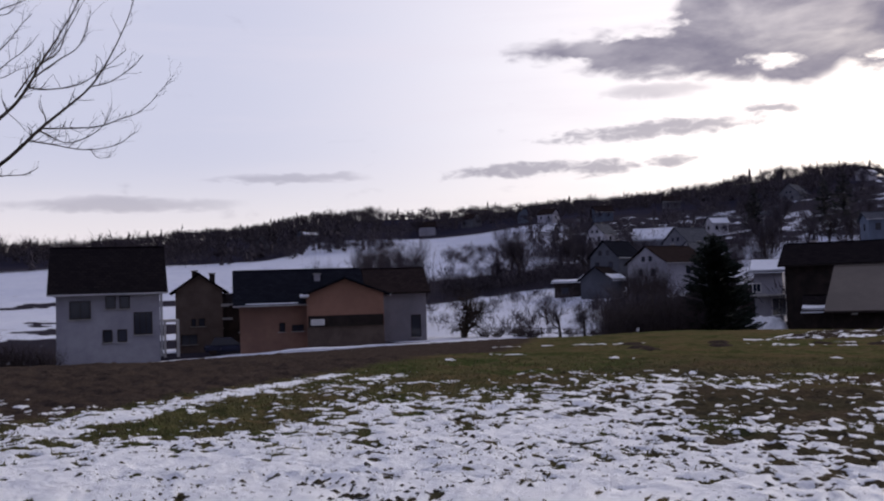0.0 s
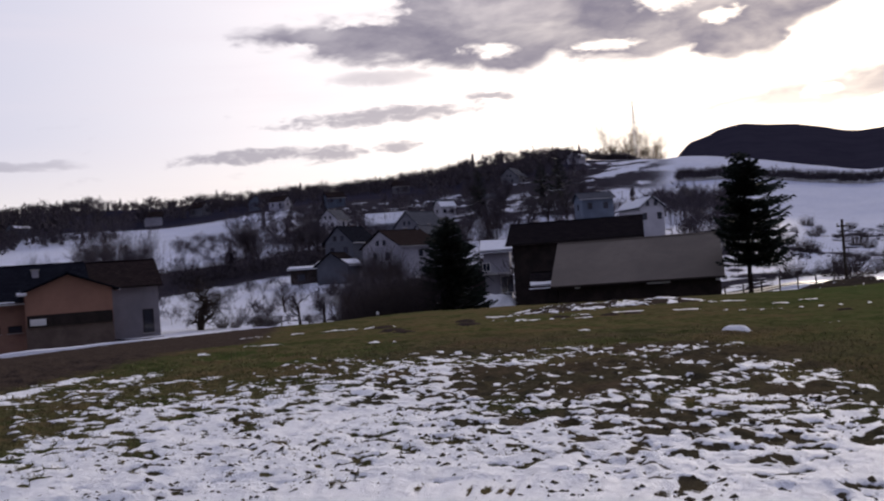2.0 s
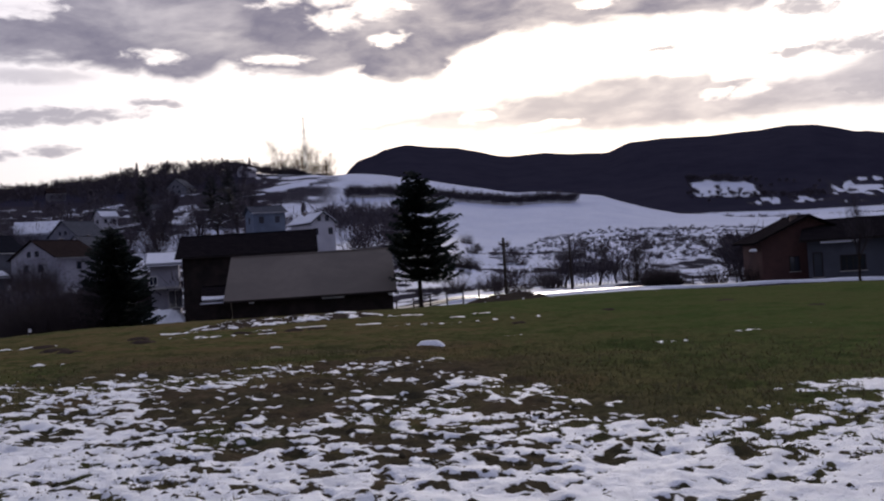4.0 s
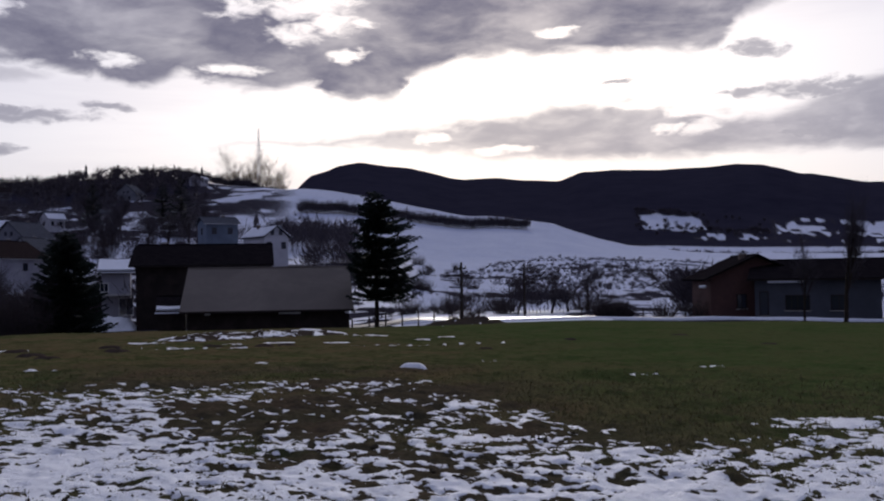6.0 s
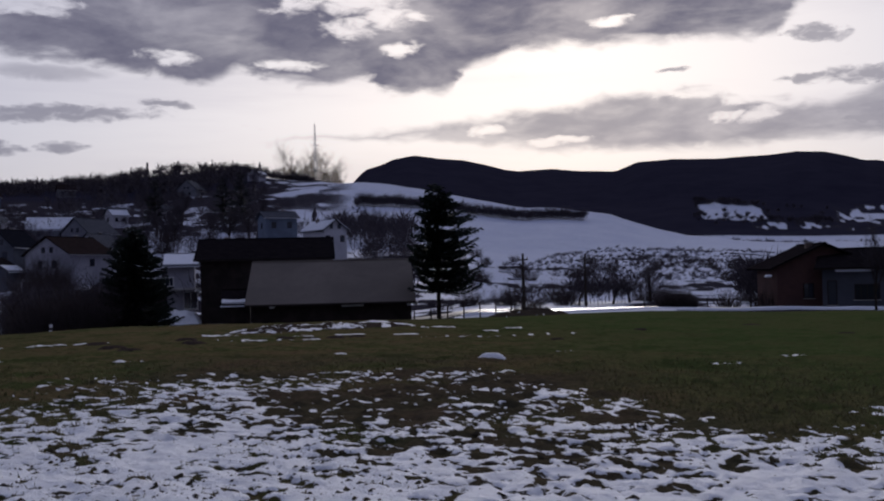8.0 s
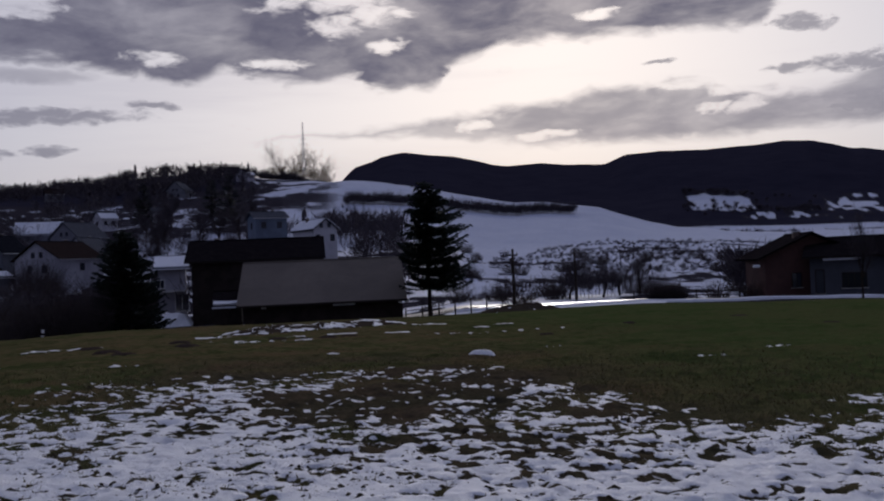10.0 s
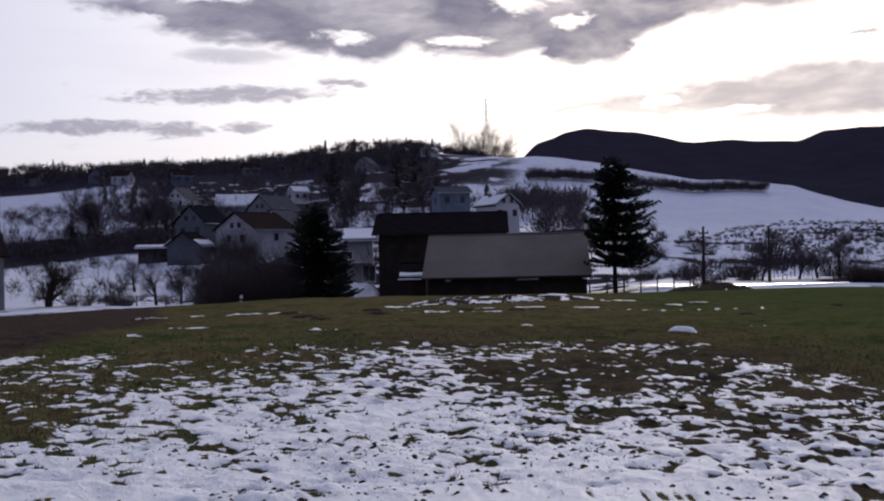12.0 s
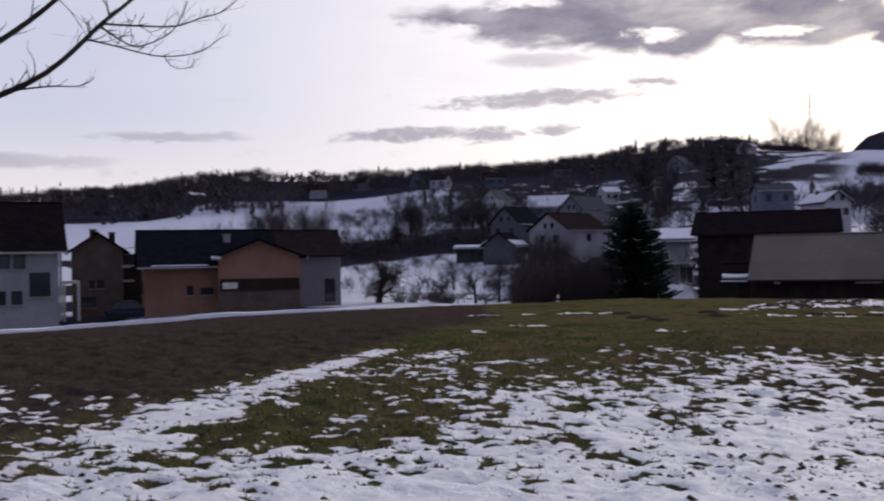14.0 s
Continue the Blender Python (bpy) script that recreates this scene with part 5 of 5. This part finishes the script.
woodland("woodland", "dark brown thicket below the village", wood_spots(110, -17.2, -11.6, 104, 132, 29), 29, 0.0, 3.6, 5.6, 1.7)
woodland("woodland", "slender bare saplings in the snowy yard", wood_spots(62, -28, -17.5, 100, 172, 30) + wood_spots(26, -19.0, -16.5, 122, 140, 32) + [spot(-22.0 + 0.12 * k, 98 + k % 3) for k in range(5)], 30, 0.0, 2.2, 4.6, 1.0)
woodland("woodland", "dark brushwood along the foot of the snowy yard", wood_spots(70, -23.5, -17.0, 92, 104, 31), 31, 0.0, 0.7, 1.8, 1.4)
woodland("woodland", "thin bare saplings on the white gardens", wood_spots(230, -27, -15, 256, 345, 41, 0.30), 41, 0.0, 3.0, 7.0, 0.5)
woodland("woodland", "line of bare trees across the white hill", [spot(a, 322 + 2.6 * a + rng.uniform(-3, 3)) for a in np.arange(2.0, 15.3, 0.032)], 3, 0.0, 3.0, 6.4, 1.0)
woodland("woodland", "dark woods below the far mountain", wood_spots(1500, 4, 46, 560, 740, 4, 0.40), 4, 0.1, 4, 8)
woodland("woodland", "scattered trees on a far snowy clearing", wood_spots(26, 21.6, 28.6, 842, 985, 5) + wood_spots(60, 21.4, 28.8, 884, 902, 15) + wood_spots(45, 21.4, 25.4, 975, 1000, 25) + [spot(23.1, 925), spot(24.3, 908)] * 2, 5, 0.0, 4, 9, 2.0)
woodland("woodland", "dark bare trees behind the grey houses", wood_spots(70, 28, 48, 86, 120, 51), 51, 0.0, 3.5, 7.5, 1.0)
woodland("woodland", "brown bushy trees beside the red house", wood_spots(44, 23.9, 25.9, 92, 104, 53), 53, 0.0, 4.6, 6.6, 1.8)
woodland("woodland", "dark thicket between the barn and the hill", wood_spots(60, 2.2, 5.4, 118, 205, 52), 52, 0.0, 4, 8, 1.4)
woodland("woodland", "dark leafless woods at the end of the field", wood_spots(480, -66, -30, 385, 440, 6, 0.50) + wood_spots(260, -66, -35.5, 352, 400, 36, 0.42), 6, 0.22, 4, 9)
woodland("woodland", "tall round-crowned bare trees above the field", wood_spots(70, -60, -27, 405, 440, 16, 0.40) + [spot(az, 446 + 5 * k % 9) for k, az in enumerate((-38.3, -37.2, -36.9, -35.8, -34.9, -34.3, -33.2, -31.0, -28.6, -42.0))] * 3, 16, 0.10, 10, 15)
woodland("woodland", "dark scrub across the snowy slope", [p for p in wood_spots(3000, 6, 34, 95, 315, 8, 0.45) if polar(*p)[1] < scrub_edge(polar(*p)[0]) - 3], 8, 0.0, 0.5, 1.7, 1.2)
woodland("woodland", "low dark hedge along the foot of the white hill", [spot(a, scrub_edge(a) + rng.uniform(-5, 5)) for a in np.arange(10.5, 34, 0.10)], 23, 0.0, 0.8, 2.2, 0.7)

# the fruit tree whose boughs hang into view by the field
def near_tree():
    """Boughs laid in a fan: each line gives steps along the fan (across, up), then the thickness at its start and end."""
    rng2 = random.Random(9)
    across = Vector((0.469, 0.883, 0))
    depth = Vector((-0.883, 0.469, 0))
    ob = thing("fruit_tree", "bare fruit tree with long upturned boughs", "tree", pose(-10.34, 6.38, gz(-10.34, 6.38)))
    base = Vector((-10.34, 6.38, gz(-10.34, 6.38)))
    heart = Vector((-8.90, 9.09, 0.45))
    boughs = [
        ([(-3.4, -0.2), (-3.42, 0.6), (-3.36, 1.3), (-3.3, 1.9)], 0.15, 0.11, 0.0),
        ([(-3.3, 1.8), (-2.7, 2.3), (-1.9, 2.75), (-1.25, 3.12), (-0.75, 3.62), (-0.5, 3.85), (-0.12, 4.22), (0.15, 4.67), (0.38, 5.18), (0.5, 5.6)], 0.085, 0.006, 0.0),
        ([(-3.3, 1.9), (-2.6, 2.7), (-1.7, 3.3), (-1.12, 3.81), (-0.88, 4.14), (-0.68, 4.52), (-0.46, 4.89), (-0.2, 5.4), (0.0, 6.0)], 0.08, 0.006, 0.15),
        ([(-3.3, 1.9), (-3.2, 2.9), (-2.8, 3.9), (-2.5, 4.9), (-2.3, 5.9)], 0.08, 0.01, 0.3),
        ([(-3.3, 1.85), (-4.0, 2.7), (-4.8, 3.4), (-5.5, 4.4)], 0.08, 0.01, -0.2),
        ([(-2.0, 3.1), (-1.5, 3.95), (-1.12, 4.42), (-0.87, 4.65), (-0.68, 4.9)], 0.03, 0.005, 0.3),
        ([(-0.84, 4.24), (-0.5, 4.53), (-0.24, 4.75), (-0.08, 5.2)], 0.014, 0.005, 0.1),
        ([(-0.88, 4.14), (-0.69, 4.12), (-0.31, 4.2), (-0.02, 4.41), (0.31, 4.72)], 0.014, 0.004, -0.1),
        ([(-0.12, 4.22), (0.14, 4.31), (0.47, 4.57), (0.61, 4.75)], 0.011, 0.004, 0.1),
        ([(-0.75, 3.63), (-0.5, 3.64), (-0.06, 3.69), (0.2, 3.8), (0.53, 3.96), (0.9, 4.40)], 0.015, 0.004, -0.1),
        ([(-0.76, 3.6), (-0.56, 3.51), (-0.38, 3.48), (-0.12, 3.59), (0.07, 3.75), (0.18, 3.97)], 0.013, 0.004, 0.15),
        ([(-0.9, 3.46), (-0.63, 3.43), (-0.22, 3.38), (0.14, 3.45), (0.36, 3.62)], 0.013, 0.004, -0.2),
        ([(-0.14, 3.4), (-0.06, 3.28), (0.05, 3.29)], 0.006, 0.003, -0.2),
        ([(-1.6, 2.93), (-1.2, 3.02), (-0.91, 3.06), (-0.72, 3.17)], 0.013, 0.004, 0.2),
        ([(-1.03, 4.0), (-0.80, 4.36), (-0.56, 4.63), (-0.34, 5.0), (-0.14, 5.4)], 0.014, 0.004, 0.1),
        ([(-0.72, 4.45), (-0.52, 4.62), (-0.40, 5.0), (-0.22, 5.45)], 0.011, 0.004, -0.1),
        ([(-1.75, 4.0), (-1.40, 4.38), (-1.12, 4.66), (-0.90, 4.98), (-0.78, 5.12)], 0.014, 0.004, 0.2),
        ([(-1.9, 4.5), (-1.45, 4.85), (-1.15, 5.12), (-0.85, 5.30), (-0.7, 5.6)], 0.014, 0.004, 0.25),
        ([(-1.6, 4.72), (-1.25, 4.98), (-1.05, 5.08), (-0.92, 5.36)], 0.010, 0.004, 0.1),
        ([(-1.8, 4.9), (-1.40, 5.2), (-1.12, 5.5)], 0.010, 0.004, 0.1),
        ([(-1.12, 3.81), (-1.0, 3.70), (-0.84, 3.56)], 0.006, 0.003, 0.1),
        ([(-1.45, 4.28), (-1.20, 4.22), (-0.98, 4.36), (-0.80, 4.44)], 0.008, 0.003, 0.1),
    ]
    for k, (line, r0, r1, away) in enumerate(boughs):
        pts = [Vector(p) * 0.904 for p in line]
        fine = []
        for a in range(len(pts) - 1):
            p0, p1, p2, p3 = pts[max(a - 1, 0)], pts[a], pts[a + 1], pts[min(a + 2, len(pts) - 1)]
            for m in range(4):
                t = m / 4
                fine.append(0.5 * (2 * p1 + (p2 - p0) * t + (2 * p0 - 5 * p1 + 4 * p2 - p3) * t * t + (3 * p1 - p0 - 3 * p2 + p3) * t**3))
        fine.append(pts[-1])
        v, f = [], []
        n = len(fine)
        prev, dirs = None, []
        for m, q in enumerate(fine):
            s = m / (n - 1)
            w = heart + across * q.x + depth * (away * s + 0.02 * math.sin(7 * s + k)) + Vector((0, 0, q.y)) - base
            r = (r0 + (r1 - r0) * s**0.7) * ((0.44 if r0 > 0.02 else 0.8) if k else 1.0)
            if prev is not None:
                tube(v, f, prev[0], w, prev[1], r, 8 if r > 0.03 else 6)
                # side shoots
                if k > 0 and (r < 0.03) and rng2.random() < 0.8:
                    d = (w - prev[0]).normalized()
                    for _ in range(rng2.choice((1, 2))):
                        e = (d * 0.6 + across * rng2.uniform(-0.6, 0.8) + depth * rng2.uniform(-0.8, 0.8) + Vector((0, 0, rng2.uniform(-0.25, 1.0)))).normalized()
                        ln = rng2.uniform(0.08, 0.30)
                        a0, rr = w, min(r * 0.55, 0.007)
                        for _ in range(3):
                            e = (e + Vector((rng2.uniform(-0.5, 0.5), rng2.uniform(-0.5, 0.5), rng2.uniform(-0.2, 0.4)))).normalized()
                            a1 = a0 + e * ln / 3
                            tube(v, f, a0, a1, rr, rr * 0.75, 4)
                            if rng2.random() < 0.5:
                                side = (e + depth * rng2.uniform(-1, 1) + across * rng2.uniform(-1, 1)).normalized()
                                tube(v, f, a1, a1 + side * ln * 0.3, rr * 0.6, rr * 0.4, 3)
                            a0, rr = a1, rr * 0.75
            prev = (w, r)
        part("trunk" if k == 0 else "bough", (v, f), BARK, ob)


near_tree()

# ---------------------------------------------------------------- small things
def pole(x, y, height, z):
    ob = thing("utility_pole", "dark weathered wooden utility pole beside the road", "pole", pose(x, y, z), "utility poles")
    v, f = [], []
    for k in range(4):
        tube(v, f, Vector((0, 0, -0.6 + (height + 0.6) * k / 4)), Vector((0, 0, -0.6 + (height + 0.6) * (k + 1) / 4)), 0.13 - 0.012 * k, 0.118 - 0.012 * k, 8)
    part("shaft", (v, f), POLE_WOOD, ob)
    part("crossarm", bevelled(boxes((-0.35, 0.35, -0.05, 0.05, height - 0.5, height - 0.4)), 0.01), POLE_WOOD, ob)
    for u in (-0.3, 0.3):
        part("insulator", bevelled(boxes((u - 0.04, u + 0.04, -0.04, 0.04, height - 0.398, height - 0.24)), 0.015), CONCRETE, ob)


pole(11.7, 70.2, 5.2, -2.15)
pole(21.1, 88.0, 5.3, -2.1)

post = thing("marker_post", "white painted roadside marker post at the field's corner", "post", pose(-23.3, 79.9, -2.5, 0, 5, 20))
part("body", bevelled(boxes((-0.11, 0.11, -0.07, 0.07, -0.3, 1.05)), 0.03), WHITE_PAINT, post)
part("band", boxes((-0.114, 0.114, -0.074, 0.074, 0.62, 0.78)), DARK_WOOD, post, "dark band")


def heap(name, label, category, x, y, rx, ry, h, seed, snow_share=0.5, soil_share=1.0, turn=0.0, n=(40, 16), sink=0.1):
    """An uneven mound that rests on the ground, with snow caught on it."""
    u, v = np.meshgrid(np.linspace(-1, 1, n[0]), np.linspace(-1, 1, n[1]))
    px, py = u * rx, v * ry
    c, s = math.cos(radians(turn)), math.sin(radians(turn))
    wx, wy = x + px * c - py * s, y + px * s + py * c
    rough = fbm(wx / 0.9 + seed, wy / 0.9, 4, 0.6)
    dome = np.clip(1 - np.abs(u) ** 4, 0, 1) * np.clip(1 - v**2, 0, 1)
    z = land(wx, wy) - sink + h * dome * (0.35 + 1.2 * rough)
    k = np.arange(n[0] * (n[1] - 1)).reshape(n[1] - 1, n[0])[:, :-1]
    quads = np.stack([k, k + 1, k + 1 + n[0], k + n[0]], -1).reshape(-1, 4)
    me = bpy.data.meshes.new(name)
    me.from_pydata(np.stack([wx, wy, z], -1).reshape(-1, 3).tolist(), [], quads.tolist())
    white_ = ramp(fbm(wx / 0.36 + 3 * seed, wy / 0.26, 4, 0.7) + snow_share - 0.5, 0.38, 0.62)
    with_layers(me, white_, np.full(white_.shape, soil_share), np.zeros(white_.shape), np.zeros(white_.shape))
    return tagged(new(name, me), label, category)


heap("earth_bank", "long low bank of turned earth with caught snow", "earth bank", -2.4, 39.6, 4.4, 1.3, 0.30, 2, 0.43, 0.9, 29, (130, 40))
heap("earth_bank", "low bank of clods with snow in the hollows", "earth bank", 9.6, 59.0, 2.6, 1.8, 0.42, 6, 0.34, 0.9, -8, (60, 30))
heap("earth_heap", "dark heap of earth beside the road", "earth heap", 11.9, 66.0, 1.3, 0.9, 0.55, 9, 0.2, 1.0, 0, (30, 20))
heap("snow_lump", "bright lump of leftover snow on the turf", "snow lump", 0.61, 19.95, 0.27, 0.17, 0.11, 4, 1.6, 0.0, 0, (30, 24), 0.02)
heap("snow_mound", "rounded mound of snow in front of the white house", "snow mound", -16.4, 99.0, 2.4, 1.6, 1.3, 12, 1.6, 0.0, 0, (30, 20))


def fence(points, step=2.2, high=1.0):
    ob = thing("fence", "dark weathered post-and-rail fence on snow", "fence", pose(*points[0], gz(*points[0])))
    base = Vector((points[0][0], points[0][1], gz(*points[0])))
    a, b = Vector((*points[0], 0)), Vector((*points[1], 0))
    n = max(2, int((b - a).length / step))
    tops = []
    for k in range(n + 1):
        p = a.lerp(b, k / n)
        p.z = gz(p.x, p.y)
        p -= base
        v, f = [], []
        tube(v, f, p - Vector((0, 0, 0.3)), p + Vector((0, 0, high)), 0.06, 0.05, 6)
        part("post", (v, f), POLE_WOOD, ob)
        tops.append(p)
    for h in (0.45, 0.85):
        for p, q in zip(tops, tops[1:]):
            v, f = [], []
            tube(v, f, p + Vector((0, 0.06, h * high)), q + Vector((0, 0.06, h * high)), 0.035, 0.03, 4)
            part("rail", (v, f), POLE_WOOD, ob)


for mx, my, mr in ((-8.1, 28.2, 0.5), (-7.4, 26.7, 0.45), (-6.25, 30.0, 0.5), (-3.75, 32.7, 0.45), (-3.0, 32.4, 0.4), (-2.2, 32.3, 0.45), (-1.5, 32.7, 0.4), (13.4, 36.7, 0.5), (13.1, 29.3, 0.4), (7.8, 32.8, 0.4), (4.2, 29.5, 0.35), (-9.0, 30.4, 0.5), (-6.7, 31.9, 0.5)):
    heap("molehill", "dark crumbly molehill on the turf", "molehill", mx, my, mr * 0.75, mr * 0.6, 0.09, int(mx * 10) + 200, 0.0, 1.0, 0, (16, 14), 0.02)


def car(x, y, turn):
    """A parked car, mostly behind the bank: body, glazed cabin, wheels."""
    ob = thing("car", "dark blue parked car with snow on its roof", "car", pose(x, y, gz(x, y) + 0.02, 0, 0, turn))
    bm = boxes((-2.0, 2.0, -0.82, 0.82, 0.28, 0.85))
    bmesh.ops.bevel(bm, geom=bm.edges[:], offset=0.14, segments=3, affect="EDGES")
    part("body", bm, CAR_PAINT, ob)
    bm = bmesh.new()
    lo = [bm.verts.new(p) for p in ((-1.5, -0.74, 0.84), (1.05, -0.74, 0.84), (1.05, 0.74, 0.84), (-1.5, 0.74, 0.84))]
    hi = [bm.verts.new(p) for p in ((-1.15, -0.6, 1.38), (0.35, -0.6, 1.38), (0.35, 0.6, 1.38), (-1.15, 0.6, 1.38))]
    for k in range(4):
        bm.faces.new((lo[k], lo[(k + 1) % 4], hi[(k + 1) % 4], hi[k]))
    bm.faces.new(hi)
    part("cabin", bm, GLASS, ob, "dark glazed cabin")
    part("roof", bevelled(boxes((-1.15, 0.35, -0.62, 0.62, 1.384, 1.44)), 0.02), CAR_PAINT, ob)
    for wx in (-1.25, 1.25):
        for wy in (-0.8, 0.62):
            v, f = [], []
            tube(v, f, Vector((wx, wy, 0.31)), Vector((wx, wy + 0.18, 0.31)), 0.31, 0.31, 14)
            f += [tuple(range(14))[::-1], tuple(range(14, 28))]
            part("wheel", (v, f), DARK_WOOD, ob)


car(-54.3, 66.0, 40)

fence([(-38.0, 82.5), (-29.0, 86.5)])
fence([(4.2, 74.0), (12.0, 76.5)], 1.3, 1.3)
fence([(24.0, 80.5), (31.5, 76.5)], 1.6, 0.9)


def grass(count, seed):
    """Short winter turf: single blades wherever the snow leaves the ground bare."""
    rs = np.random.RandomState(seed)
    r = 4.5 + 17 * rs.rand(count) ** 1.3
    a = np.radians(rs.uniform(-58, 42, count))
    x, y = OX + r * np.sin(a), OY + r * np.cos(a)
    snow, soil, _, _ = layers(x, y)
    tuft = fbm(x / 0.22, y / 0.22, 3, 0.6)
    keep = (snow < 0.5) & (soil < 0.4) & (rs.rand(count) < ramp(tuft, 0.3, 0.6) * (1 - ramp(r, 9, 20)))
    x, y, r, tuft = x[keep], y[keep], r[keep], tuft[keep]
    n = len(x)
    z = land(x, y) + (tuft - 0.5) * 0.13 - 0.01
    h = (0.02 + 0.035 * rs.rand(n)) * (1 + r / 50)
    w = 0.004 + 0.0006 * r
    t = rs.uniform(0, 6.283, n)
    lx, ly = np.cos(t) * w, np.sin(t) * w
    b1 = np.stack([x - lx, y - ly, z], -1)
    b2 = np.stack([x + lx, y + ly, z], -1)
    tip = np.stack([x + rs.uniform(-0.6, 0.6, n) * h, y + rs.uniform(-0.6, 0.6, n) * h, z + h], -1)
    v = np.stack([b1, b2, tip], 1).reshape(-1, 3)
    ob = part("grass", (v.tolist(), np.arange(3 * n).reshape(-1, 3).tolist()), GRASS, None)
    tagged(ob, "short winter meadow grass poking through snow", "grass", kind="stuff")


grass(120000, 4)


def clods(count, seed):
    """Crumbs of earth and matted grass that stick up through the thin snow."""
    rs = np.random.RandomState(seed)
    r = 4.5 + 13 * rs.rand(count) ** 1.2
    a = np.radians(rs.uniform(-60, 42, count))
    x, y = OX + r * np.sin(a), OY + r * np.cos(a)
    snow, soil, _, _ = layers(x, y)
    crowd = fbm(x / 0.9 + 60, y / 0.9, 3)
    keep = (snow > 0.5) & (rs.rand(count) < 0.10 + 0.90 * ramp(crowd, 0.46, 0.68))
    x, y, r = x[keep], y[keep], r[keep]
    n = len(x)
    tuft = fbm(x / 0.22, y / 0.22, 3, 0.6) - 0.5
    z = land(x, y) + 0.022 + tuft * 0.07 - 0.012
    size = (0.012 + 0.034 * rs.rand(n) ** 2.5) * (0.8 + 0.03 * r)
    turn = rs.uniform(0, 6.283, n)
    rings = []
    for k in range(5):
        w = turn + 6.283 * k / 5
        out = size * rs.uniform(0.7, 1.5, n)
        rings.append(np.stack([x + np.cos(w) * out, y + np.sin(w) * out, z], -1))
    tip = np.stack([x + rs.uniform(-0.4, 0.4, n) * size, y + rs.uniform(-0.4, 0.4, n) * size, z + size * rs.uniform(0.2, 0.5, n) + 0.012], -1)
    v = np.stack([*rings, tip], 1).reshape(-1, 3)
    base = np.arange(n)[:, None] * 6
    f = np.concatenate([base + np.array([[k, (k + 1) % 5, 5]]) for k in range(5)])
    ob = part("clods", (v.tolist(), f.tolist()), EARTH, None)
    tagged(ob, "dark crumbs of earth and matted grass in thin snow", "clods", kind="stuff")


clods(15000, 8)
